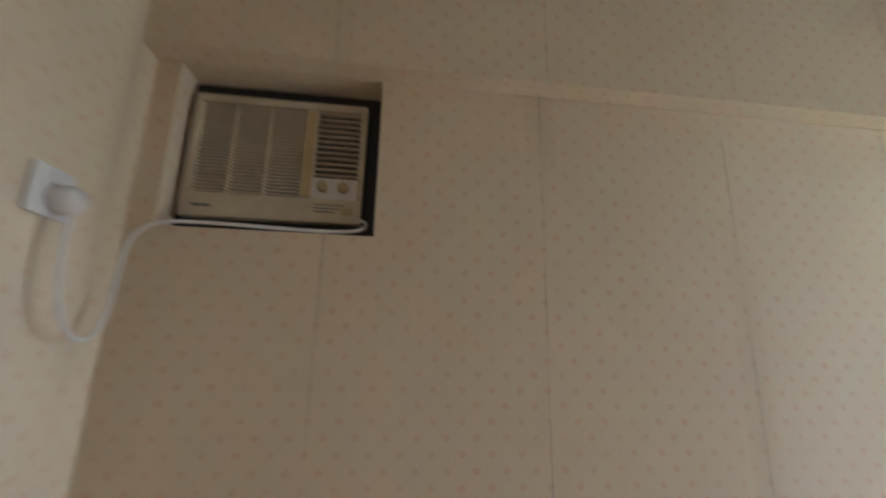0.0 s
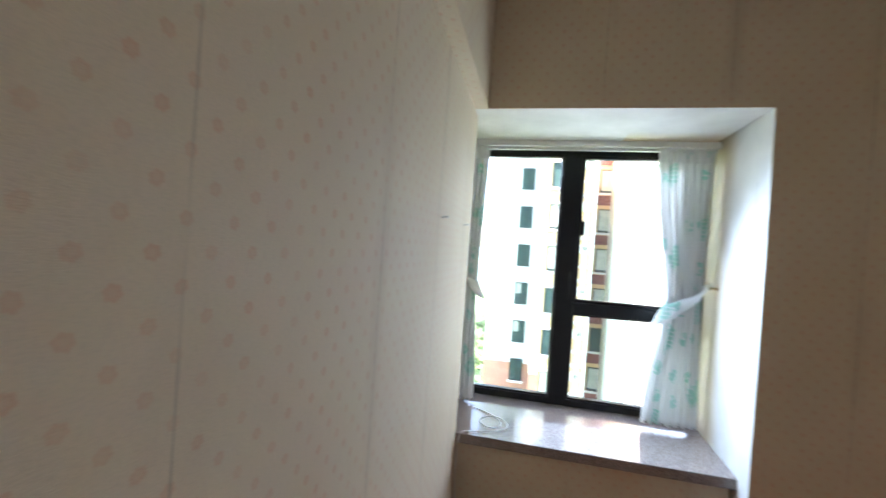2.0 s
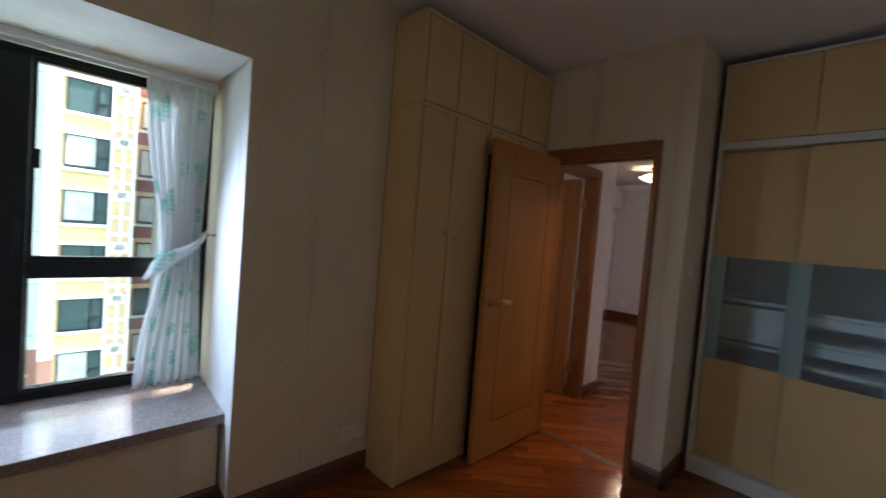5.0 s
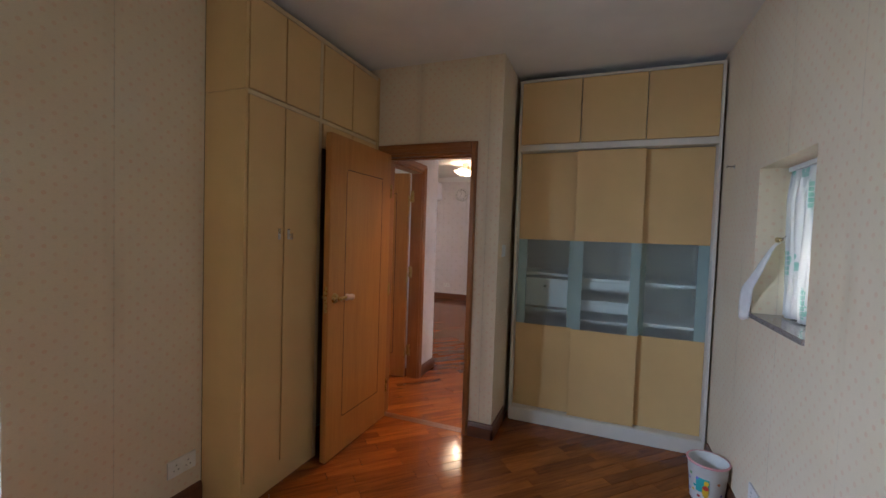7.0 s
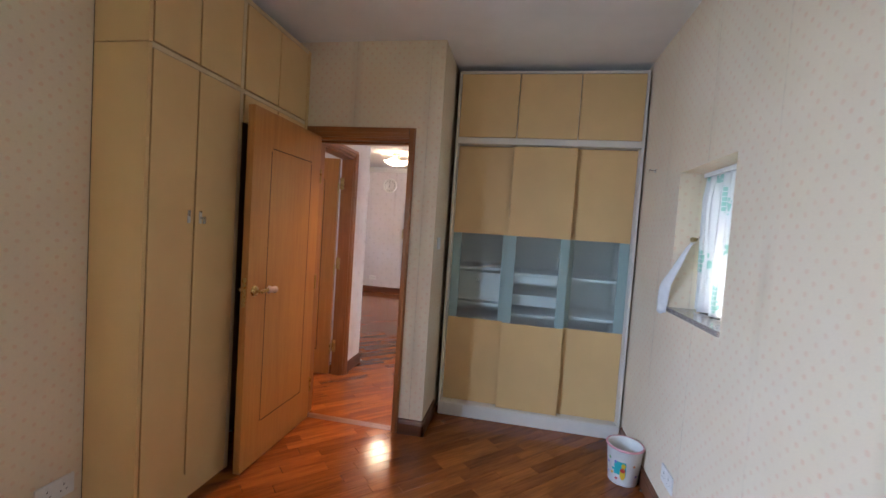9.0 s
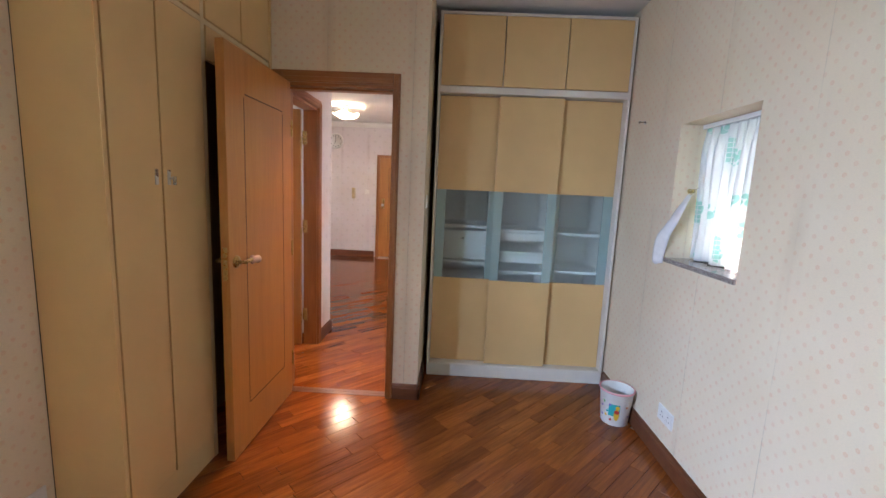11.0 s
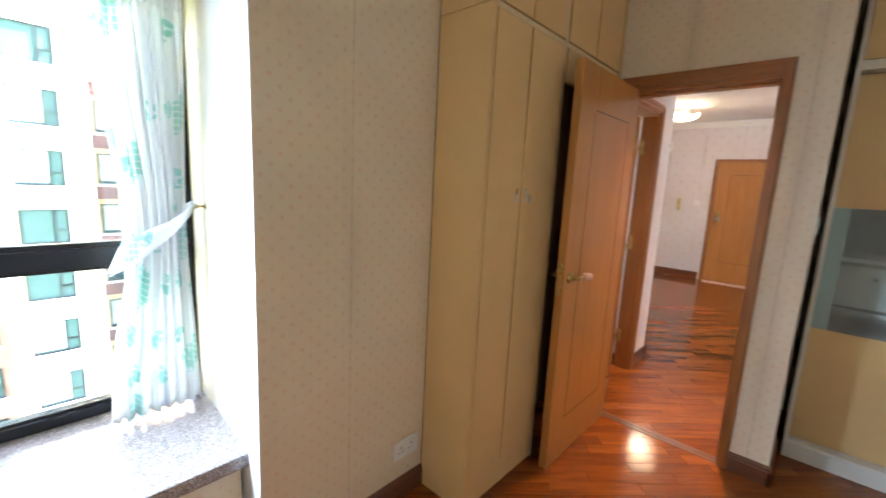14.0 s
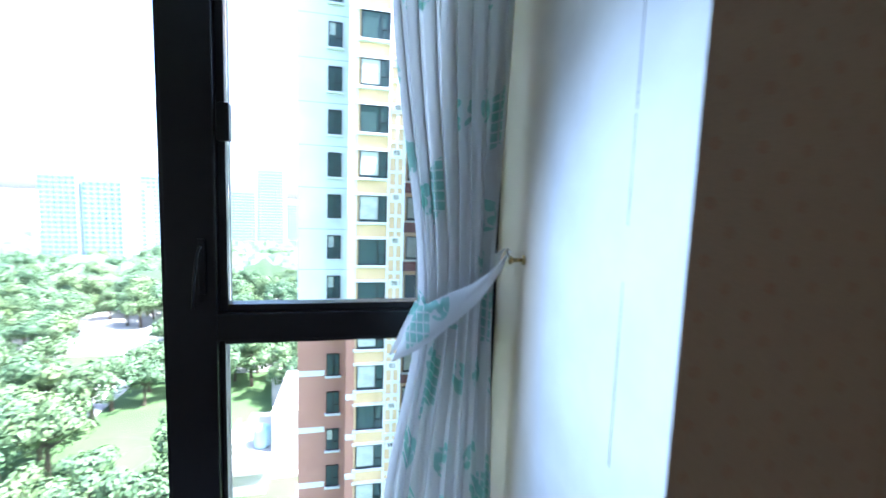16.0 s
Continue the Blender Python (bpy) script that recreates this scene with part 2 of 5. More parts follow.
def granite(name):
    k = Mat(name, (0.3, 0.26, 0.23), 0.12, Coat_Weight=0.4)
    p = k.coords()
    v = k.t.nodes.new("ShaderNodeTexVoronoi")
    v.inputs["Scale"].default_value = 300
    k.t.links.new(p, v.inputs["Vector"])
    sep = k.t.nodes.new("ShaderNodeSeparateColor"); k.t.links.new(v.outputs["Color"], sep.inputs[0])
    grains = k.ramp(sep.outputs[0], [(0.0, (0.11, 0.09, 0.085)), (0.3, (0.20, 0.155, 0.135)), (0.55, (0.32, 0.26, 0.23)), (0.85, (0.37, 0.33, 0.31)), (1, (0.48, 0.45, 0.42))])
    k.base(k.mix(k.math("MULTIPLY", k.noise(p, 6, 3), 0.35), grains, (0.22, 0.17, 0.15)))
    return k.m


GRANITE = granite("polished_granite")


def glass(name, color=(1, 1, 1), rough=0.0, clear=1.0):
    return Mat(name, color, rough, Transmission_Weight=clear, IOR=1.45).m


GLASS = glass("clear_glass", (0.96, 0.99, 0.98))
FROST = glass("grey_frosted_glass", (0.76, 0.84, 0.81), 0.20, 0.93)
TEAL = Mat("teal_glass_border", (0.30, 0.42, 0.40), 0.16, Coat_Weight=0.3).m
OPAL = Mat("opal_glass", (0.9, 0.88, 0.84), 0.3, Transmission_Weight=0.3, Emission_Color=(1, 0.78, 0.5, 1), Emission_Strength=0.45).m
OPAL_OFF = plain("opal_glass_unlit", (0.75, 0.76, 0.78), 0.2)


def cloth(name):
    """White curtain cloth with printed sea-green sprigs and small squared panels."""
    k = Mat(name, (0.80, 0.80, 0.79), 0.85)
    uv = k.coords("UV")
    sep = k.t.nodes.new("ShaderNodeSeparateXYZ"); k.t.links.new(uv, sep.inputs[0])
    u, v = sep.outputs[0], sep.outputs[1]
    vor = k.t.nodes.new("ShaderNodeTexVoronoi")
    vor.inputs["Scale"].default_value = 5.2
    vor.voronoi_dimensions = "2D"
    k.t.links.new(uv, vor.inputs["Vector"])
    small = k.t.nodes.new("ShaderNodeTexVoronoi")
    small.inputs["Scale"].default_value = 42
    small.voronoi_dimensions = "2D"
    k.t.links.new(uv, small.inputs["Vector"])
    cs = k.t.nodes.new("ShaderNodeSeparateColor"); k.t.links.new(vor.outputs["Color"], cs.inputs[0])
    near = k.math("LESS_THAN", vor.outputs["Distance"], 0.21)
    dots = k.math("LESS_THAN", small.outputs["Distance"], 0.5)
    sprig = k.math("MULTIPLY", k.math("MULTIPLY", near, dots), k.math("GREATER_THAN", cs.outputs[0], 0.28))
    gu = k.math("GREATER_THAN", k.math("FRACT", k.math("MULTIPLY", u, 42.0)), 0.2)
    gv = k.math("GREATER_THAN", k.math("FRACT", k.math("MULTIPLY", v, 42.0)), 0.2)
    cell_u = k.math("FRACT", k.math("MULTIPLY", u, 2.3)); cell_v = k.math("FRACT", k.math("MULTIPLY_ADD", u, 0.9, k.math("MULTIPLY", v, 2.1)))
    box = k.math("MULTIPLY", k.math("LESS_THAN", cell_u, 0.2), k.math("LESS_THAN", cell_v, 0.26))
    panel = k.math("MULTIPLY", k.math("MULTIPLY", gu, gv), box)
    ink = k.math("MAXIMUM", sprig, panel)
    fade = k.math("MULTIPLY_ADD", k.noise(uv, 30, 3), 0.6, 0.27)
    weave = k.noise(uv, 420, 2)
    tone = k.mix(k.math("MULTIPLY", ink, fade), (0.86, 0.86, 0.85), (0.14, 0.58, 0.46))
    k.base(tone)
    k.bump(weave, 0.2, 0.0005)
    tr = k.t.nodes.new("ShaderNodeBsdfTranslucent"); k.t.links.new(tone, tr.inputs[0])
    mixer = k.t.nodes.new("ShaderNodeMixShader"); mixer.inputs[0].default_value = 0.55
    k.t.links.new(k.p.outputs[0], mixer.inputs[1]); k.t.links.new(tr.outputs[0], mixer.inputs[2])
    k.t.links.new(mixer.outputs[0], k.t.nodes["Material Output"].inputs["Surface"])
    return k.m


CLOTH = cloth("printed_curtain_cloth")
LINEN = plain("white_lining_cloth", (0.78, 0.78, 0.78), 0.9, wear=0.06, scale=30, bump=0.2)


# ---- building blocks ----
def box(bm, x0, x1, y0, y1, z0, z1, bevel=0.0):
    m = Matrix.LocRotScale(((x0 + x1) / 2, (y0 + y1) / 2, (z0 + z1) / 2), None, (abs(x1 - x0), abs(y1 - y0), abs(z1 - z0)))
    made = bmesh.ops.create_cube(bm, size=1, matrix=m)["verts"]
    if bevel:
        bmesh.ops.bevel(bm, geom=list({e for v in made for e in v.link_edges}), offset=bevel, segments=2, affect="EDGES", profile=0.6)


def tube(bm, a, b, r0, r1=None, sides=14):
    a, b = Vector(a), Vector(b)
    turn = (b - a).to_track_quat("Z", "Y").to_matrix().to_4x4()
    bmesh.ops.create_cone(bm, cap_ends=True, segments=sides, radius1=r0, radius2=r0 if r1 is None else r1, depth=(b - a).length, matrix=Matrix.Translation((a + b) / 2) @ turn)


def lathe(bm, profile, at=(0, 0, 0), sides=32):
    """Turns (radius, height) pairs about the z axis."""
    rings = []
    for r, h in profile:
        rings.append([bm.verts.new((at[0] + r * math.cos(2 * math.pi * i / sides), at[1] + r * math.sin(2 * math.pi * i / sides), at[2] + h)) for i in range(sides)])
    for low, high in zip(rings, rings[1:]):
        for i in range(sides):
            bm.faces.new((low[i], low[(i + 1) % sides], high[(i + 1) % sides], high[i]))


def mesh(name, bm, material, smooth=False):
    bmesh.ops.recalc_face_normals(bm, faces=bm.faces)
    data = bpy.data.meshes.new(name)
    bm.to_mesh(data)
    bm.free()
    for mat in material if isinstance(material, (list, tuple)) else [material]: data.materials.append(mat)
    if smooth:
        for f in data.polygons: f.use_smooth = True
    return data


def part(name, bm, material, parent, label="", smooth=False):
    ob = new(name, mesh(name, bm, material, smooth))
    ob.parent = parent
    if label: tagged(ob, label)
    return ob


def boxpart(name, dims, material, parent, bevel=0.002, label=""):
    bm = bmesh.new()
    box(bm, *dims, bevel)
    return part(name, bm, material, parent, label)


def thing(name, at, label, category, group="", turn=0.0):
    ob = new(name)
    ob.matrix_world = pose(*at, 0, 0, turn)
    ob.empty_display_size = 0.05
    return tagged(ob, label, category, group)


def structure(name, boxes, material, label="", bevel=0.0):
    bm = bmesh.new()
    for b in boxes: box(bm, *b, bevel)
    return tagged(new(name, mesh(name, bm, material)), label, "", "", "structure")


def curve(name, points, radius, material, parent=None, label="", category=""):
    data = bpy.data.curves.new(name, "CURVE")
    data.dimensions, data.bevel_depth, data.bevel_resolution = "3D", radius, 3
    sp = data.splines.new("NURBS")
    sp.points.add(len(points) - 1)
    for p, c in zip(sp.points, points): p.co = (*c, 1)
    sp.use_endpoint_u, sp.order_u = True, 4
    data.materials.append(material)
    ob = new(name, data)
    ob.parent = parent
    return tagged(ob, label, category)


# ---- bedroom: walls, ceiling, bay ----
D0, D1, DH = 0.850, 1.53, 2.035
structure("wall_west", [(W - 0.25, W, -3.75, -2.25, 0, TOP), (W - 0.25, W, -1.655, N, 0, TOP), (W - 0.25, W, -2.25, -1.655, 0, 1.075), (W - 0.25, W, -2.25, -1.655, 1.825, TOP)],
          PAPER, "cream wallpaper wall with small window recess")
ZB, YB, NB = 2.14, 0.735, 0.915
structure("wall_north", [(W - 0.25, -0.70, N, N + 0.3, 0, TOP), (-0.217, 2.0, N, N + 0.3, 0, TOP), (2.0, 2.72, NB, NB + 0.2, 0, TOP), (-0.70, -0.217, N, N + 0.3, 0, 1.727), (-0.70, -0.217, N, N + 0.3, ZB, TOP)],
          PAPER, "cream wallpaper wall printed with small pink flowers")
structure("beam_north", [(W, E, YB, N - 0.002, ZB, TOP)], PAPER, "papered ceiling beam above the wall")
# Recess back coloured black to paint the shade of its depth.
structure("air_conditioner_recess", [(-0.71, -0.21, 1.06, 1.10, 1.70, 2.17)], GAP_SHADE, "back of the wall recess, blackened for its shade")
bm = bmesh.new()
box(bm, E, 2.72, -1.10, -0.57, 0, TOP)
plan = [(E, -0.57), (2.72, -0.57), (2.72, -0.563), (2.62, -0.553), (E, -0.505)]
low, high = [bm.verts.new((x, y, 0)) for x, y in plan], [bm.verts.new((x, y, TOP)) for x, y in plan]
bm.faces.new(low), bm.faces.new(high)
for i in range(5): bm.faces.new((low[i], low[(i + 1) % 5], high[(i + 1) % 5], high[i]))
box(bm, E, 2.15, -2.65, -1.10, 0, TOP)
box(bm, E, 2.0, -0.505, N, 2.141, TOP)
box(bm, 2.0, 2.72, -0.505, NB, 2.141, TOP)
box(bm, 2.03, 2.72, -0.5, NB, 0, 0.425)
east = tagged(new("wall_east", mesh("wall_east", bm, [PAPER, REVEAL])), "cream wallpaper wall with a deep bay window", "", "", "structure")
for f in east.data.polygons:
    c, n = f.center, f.normal
    if c.x > E + 0.02 and 0.4 < c.z and (n.z < -0.5 or n.y > 0.5): f.material_index = 1
structure("wall_south", [(0.636, D0, S - 0.105, S, 0, TOP), (D1, E, S - 0.105, S, 0, TOP), (D0, D1, S - 0.105, S, DH, TOP), (0.636, 0.74, -3.6, S - 0.105, 0, TOP), (W, 0.74, -3.75, -3.6, 0, TOP)],
          PAPER, "cream wallpaper wall with a doorway")
structure("ceiling", [(W - 0.25, 2.72, -3.75, N + 0.3, TOP, TOP + 0.15)], WHITE, "plain off-white painted ceiling")
structure("floor_slab", [(-1.75, 3.6, -8.3, -2.6, -0.25, -0.012), (W - 0.2, 2.6, -2.6, 1.05, -0.25, -0.012)], CONCRETE, "concrete slab below the parquet")

sill = thing("window_sill", (2.34, 0.14, 0.425), "polished brown speckled granite bay window sill", "window sill")
boxpart("slab", (-0.35, 0.30, -0.683, 0.772, 0.0, 0.052), GRANITE, sill, 0.006)

# Unseen wall, added to keep direct sun off the west windows.
structure("wall_neighbour", [(-4.2, -3.9, -10.0, 4.0, -50, 22)], CONCRETE, "unseen concrete wall added to block sun from the west windows")

# ---- hall and living room beyond the doorway ----
HX, LW, LE, LS, LT = 1.62, -1.5, 3.45, -8.2, 2.66
structure("wall_hall", [(HX, HX + 0.1, -2.66, S - 0.105, 0, LT), (HX, HX + 0.1, -3.80, -3.41, 0, LT), (HX, HX + 0.1, -3.41, -2.66, 2.04, LT)], PAPER_LIVING, "pale lilac wallpaper wall beside an open door")
structure("wall_side_room", [(HX + 0.1, 3.55, -3.80, -3.70, 0, LT), (3.45, 3.55, -3.70, -3.55, 0, LT), (3.45, 3.55, -2.80, -2.65, 0, LT), (3.45, 3.55, -3.55, -2.80, 0, 0.9), (3.45, 3.55, -3.55, -2.80, 2.1, LT), (2.15, 3.45, -2.65, -2.55, 0, LT)], PAPER_LIVING, "pale wallpaper wall of the side room")
structure("wall_living_south", [(LW - 0.2, LE + 0.6, LS - 0.15, LS, 0, LT)], PAPER_LIVING, "pale lilac wallpaper wall with entrance door")
structure("wall_living_east", [(LE, LE + 0.6, LS, -3.80, 0, LT), (LE - 0.12, LE, LS, -6.9, 2.17, LT - 0.12)], PAPER_LIVING, "pale lilac wallpaper wall with a boxed beam")
structure("wall_living_north", [(LW, 0.74, -3.9, -3.75, 0, LT)], PAPER_LIVING, "pale lilac wallpaper wall")
structure("wall_living_west", [(LW - 0.2, LW, LS, -6.2, 0, LT), (LW - 0.2, LW, -3.8, -3.75, 0, LT), (LW - 0.2, LW, -6.2, -3.8, 0, 0.8), (LW - 0.2, LW, -6.2, -3.8, 2.4, LT)], PAPER_LIVING, "pale wallpaper wall with a window")
structure("ceiling_living", [(LW - 0.2, LE + 0.6, LS, -3.80, LT, LT + 0.15)], WHITE, "white living room ceiling")
structure("ceiling_hall", [(0.74, 3.55, -3.80, S - 0.105, 2.44, LT + 0.15)], WHITE, "white lowered hall ceiling")
bm = bmesh.new()
for i, (d, h) in enumerate(((0.03, 0.09), (0.055, 0.055), (0.085, 0.025))):
    box(bm, LW, LE, LS, LS + d, LT - h, LT - 0.001 * i, 0.004)
tagged(new("cornice", mesh("cornice", bm, WHITE)), "white moulded ceiling cornice", "", "", "structure")


def skirting(name, x0, y0, x1, y1, nx, ny, h=0.105):
    """A baseboard with a stepped and rounded top along a wall from (x0, y0) to (x1, y1), proud of it towards (nx, ny)."""
    bm = bmesh.new()
    prof = [(0, 0), (0.016, 0), (0.016, h - 0.03), (0.013, h - 0.022), (0.013, h - 0.014), (0.008, h - 0.004), (0.0, h)]
    ends = [[bm.verts.new((x + nx * d, y + ny * d, z)) for d, z in prof] for x, y in ((x0, y0), (x1, y1))]
    for i in range(len(prof)):
        j = (i + 1) % len(prof)
        bm.faces.new((ends[0][i], ends[0][j], ends[1][j], ends[1][i]))
    bm.faces.new(ends[0]), bm.faces.new(ends[1])
    return tagged(new(name, mesh(name, bm, SKIRT)), "dark reddish-brown moulded wooden baseboard", "", "", "structure")


skirting("baseboard_west", W, -2.93, W, N, 1, 0)
skirting("baseboard_north", W, N, 2.03, N, 0, -1)
skirting("baseboard_east", E, -1.272, E, -0.521, -1, 0)
skirting("baseboard_reveal", E - 0.016, -0.505, 2.03, -0.514, 0, 1)
skirting("baseboard_bay", 2.03, -0.514, 2.03, N, -1, 0)
skirting("baseboard_pier", 0.62, S, 0.805, S, 0, 1)
skirting("baseboard_alcove", 0.636, S + 0.016, 0.636, -2.93, -1, 0)
skirting("baseboard_hall", HX, -3.816, HX, -3.48, -1, 0)
skirting("baseboard_hall_end", HX - 0.016, -3.80, HX + 0.6, -3.80, 0, -1)
skirting("baseboard_living", LE, LS, 2.07, LS, 0, 1, 0.12)
skirting("baseboard_living_west", 1.10, LS, LW, LS, 0, 1, 0.12)
skirting("baseboard_living_east", LE, LS, LE, -3.8, -1, 0, 0.12)


# ---- doors ----
def casing(name, inner, outer, depth, parent, material, head, axis="x"):
    """Moulded casing round an opening: two uprights and a head; inner and outer are (low, high, top) of the opening and of the casing."""
    (i0, i1, it), (o0, o1, ot) = inner, outer
    for part_name, (a0, a1, z0, z1) in (("jamb", (o0, i0, 0, ot)), ("jamb", (i1, o1, 0, ot)), ("head", (i0, i1, it, ot))):
        bm = bmesh.new()
        up = part_name == "jamb"
        for k, (f0, f1, d) in enumerate(((0, 1, 0.55), (0.12, 0.86, 0.8), (0.45, 0.8, 1.0))):
            if up:
                w = a1 - a0
                lo, hi = (a0 + w * f0, a0 + w * f1) if a0 == i1 else (a1 - w * f1, a1 - w * f0)
                span = (lo, hi, 0, d * depth, z0, z1 - (0.012 * k))
            else:
                w = z1 - z0
                span = (a0, a1, 0, d * depth, z0 + w * f0, z0 + w * f1)
            if axis == "x": box(bm, *span, 0.003)
            else: box(bm, -span[3], -span[2] - 0.0005, span[0], span[1], span[4], span[5], 0.003)
        part(part_name, bm, material if up else head, parent)


door = thing("door_frame", (0, S, 0), "varnished wooden door frame with moulded casing", "door frame")
casing("casing", (D0, D1, DH), (0.806, 1.603, 2.104), 0.026, door, OAK_FRAME, OAK_FRAME_H)
for lo, hi in ((D0 - 0.012, D0 + 0.003), (D1 - 0.006, D1 + 0.012)): boxpart("lining", (lo, hi, -0.118, 0.002, 0, DH), OAK_FRAME, door)
boxpart("lining_head", (D0 + 0.003, D1 - 0.006, -0.118, 0.002, DH - 0.02, DH + 0.01), OAK_FRAME_H, door)
boxpart("stop", (D0 + 0.003, D0 + 0.012, -0.10, -0.045, 0, DH - 0.02), OAK_FRAME, door)
boxpart("stop", (D0 + 0.012, D1 - 0.006, -0.10, -0.045, DH - 0.032, DH - 0.02), OAK_FRAME_H, door)


def lever(leaf, x, z, out, along, cover):
    """A lever handle on the face at x of a leaf, standing out that way."""
    bm = bmesh.new()
    tube(bm, (x, along[0], z), (x + out * 0.008, along[0], z), 0.031, 0.029, 24)
    tube(bm, (x + out * 0.008, along[0], z), (x + out * 0.014, along[0], z), 0.02, 0.016, 24)
    tube(bm, (x, along[0], z), (x + out * 0.052, along[0], z), 0.0095)
    h = part("lever_handle", bm, BRASS, leaf, "polished brass lever handle", True)
    pts = [(x + out * 0.05, along[0] + along[1] * d, z + dz) for d, dz in ((-0.008, 0), (0.02, 0.004), (0.06, 0.006), (0.09, -0.002), (0.12, -0.014))]
    curve("lever", pts, 0.0105, BRASS, leaf)
    if cover:
        bm = bmesh.new()
        lathe(bm, [(0.013, 0), (0.019, 0.012), (0.021, 0.03), (0.018, 0.055), (0.022, 0.072), (0.013, 0.086), (0.001, 0.089)], sides=16)
        for v in bm.verts:
            v.co.x *= 0.8
            v.co.y *= 1.0 + 0.25 * math.sin(v.co.z * 170)
        c = part("handle_sleeve", bm, PINK_CLOTH, leaf, "crumpled pink sleeve over the lever", True)
        c.matrix_local = Matrix.Translation((x + out * 0.05, along[0] + along[1] * 0.048, z + 0.006)) @ pose(0, 0, 0, -90 * along[1] * 1.07, 0, 0)
    return h


def door_leaf(name, at, turn, length, height, label, cover):
    """A flush leaf, hinged at its origin and lying along +y, with an inlaid dashed line on both faces."""
    leaf = thing(name, at, label, "door", turn=turn)
    boxpart("panel", (-0.02, 0.02, 0.0, length, 0.008, height), OAK, leaf, 0.003)
    for sx in (-1, 1):
        bm = bmesh.new()
        y0, y1, z0, z1, w = 0.125, length - 0.165, 0.24, height - 0.20, 0.003
        x0, x1 = sx * 0.0202, sx * 0.0208
        for k in range(int((z1 - z0) / 0.021)):
            for y in (y0, y1): box(bm, x0, x1, y - w, y + w, z0 + k * 0.021, z0 + k * 0.021 + 0.017)
        for k in range(int((y1 - y0) / 0.021)):
            for z in (z0, z1): box(bm, x0, x1, y0 + k * 0.021, y0 + k * 0.021 + 0.017, z - w, z + w)
        part("inlay", bm, INLAY, leaf, "thin dark dashed inlay line")
        lever(leaf, sx * 0.02, 1.023, sx, (length - 0.062, -1), cover and sx < 0)
    boxpart("lock_plate", (-0.011, 0.011, length - 0.001, length + 0.0015, 0.94, 1.10), BRASS, leaf, 0.0005, "brass lock plate on the edge")
    boxpart("latch", (-0.006, 0.006, length, length + 0.011, 1.02, 1.036), BRASS, leaf, 0.002)
    for z in (0.25, 1.0, 1.75):
        bm = bmesh.new()
        tube(bm, (-0.024, -0.004, z - 0.05), (-0.024, -0.004, z + 0.05), 0.006)
        box(bm, -0.021, 0.017, -0.002, 0.0, z - 0.05, z + 0.05)
        part("hinge", bm, BRASS, leaf, "aged brass hinge")
    return leaf


door_leaf("bedroom_door", (1.507, S + 0.012, 0.002), 0.2, 0.738, 2.028, "open varnished wooden bedroom door with inlaid line", True)

side = thing("side_room_door_frame", (HX, 0, 0), "varnished wooden frame of the side room doorway", "door frame")
casing("casing", (-3.41, -2.665, 2.04), (-3.475, -2.61, 2.105), 0.026, side, OAK_FRAME, OAK_FRAME_H, "y")
for z in (0.22, 1.0, 1.74): boxpart("hinge", (0.078, 0.118, -3.40, -3.391, z, z + 0.11), BRASS, side, 0.002)
for lo, hi in ((-3.425, -3.40), (-2.678, -2.652)): boxpart("lining", (-0.002, 0.112, lo, hi, 0, 2.04), OAK_FRAME, side)
boxpart("lining_head", (-0.002, 0.112, -3.40, -2.678, 2.02, 2.05), OAK_FRAME_H, side)
door_leaf("side_room_door", (HX + 0.125, -3.385, 0.002), -83, 0.715, 2.018, "open varnished wooden side room door with inlaid line", False)

entry = thing("entrance_door", (1.58, LS, 0), "closed varnished wooden entrance door with brass lock", "door")
casing("casing", (-0.40, 0.40, 2.0), (-0.46, 0.46, 2.055), 0.03, entry, OAK_FRAME, OAK_FRAME_H)
boxpart("panel", (-0.40, 0.40, 0.0, 0.012, 0.01, 2.0), OAK, entry)
bm = bmesh.new()
for b in ((-0.24, -0.236), (0.216, 0.22)): box(bm, *b, 0.012, 0.015, 0.35, 1.8)
for b in ((0.35, 0.354), (1.796, 1.80)): box(bm, -0.24, 0.22, 0.012, 0.015, *b)
part("inlay", bm, INLAY, entry)
bm = bmesh.new()
box(bm, 0.29, 0.35, 0.012, 0.022, 1.0, 1.20, 0.004)
part("lock_plate", bm, BRASS, entry, "brass lock plate")
bm = bmesh.new()
tube(bm, (0.32, 0.02, 1.07), (0.32, 0.07, 1.07), 0.012)
lathe(bm, [(0.0, -0.03), (0.022, -0.022), (0.03, 0), (0.022, 0.022), (0.0, 0.03)], (0.32, 0.08, 1.07), 20)
part("knob", bm, SILVER, entry, "bright round door knob", True)
boxpart("mat", (-0.38, 0.38, 0.03, 0.16, 0.0, 0.01), PINK_CLOTH, tagged(thing("door_mat", (1.58, LS + 0.03, 0), "thin pinkish door mat before the entrance", "mat")))

# ---- bay window ----
WX = 2.622
bay = thing("window_bay", (WX, 0.13, 0.48), "black aluminium bay window, two panes with transom", "window")
y0, y1, z0, z1 = -0.70, 0.785, 0.0, 1.662
for nm, d in (("outer_frame", (0, 0.06, y0, y0 + 0.03, z0, z1)), ("outer_frame", (0, 0.06, y1 - 0.05, y1, z0, z1)), ("head", (0, 0.06, y0 + 0.03, y1 - 0.05, z1 - 0.05, z1)),
              ("bottom_rail", (-0.012, 0.06, y0 + 0.03, y1 - 0.05, z0, z0 + 0.042)), ("mullion", (-0.02, 0.06, 0.066, 0.182, z0 + 0.042, z1 - 0.05)),
              ("transom", (-0.02, 0.06, y0 + 0.03, 0.066, 0.596, 0.668))):
    boxpart(nm, d, BLACK, bay, 0.004)
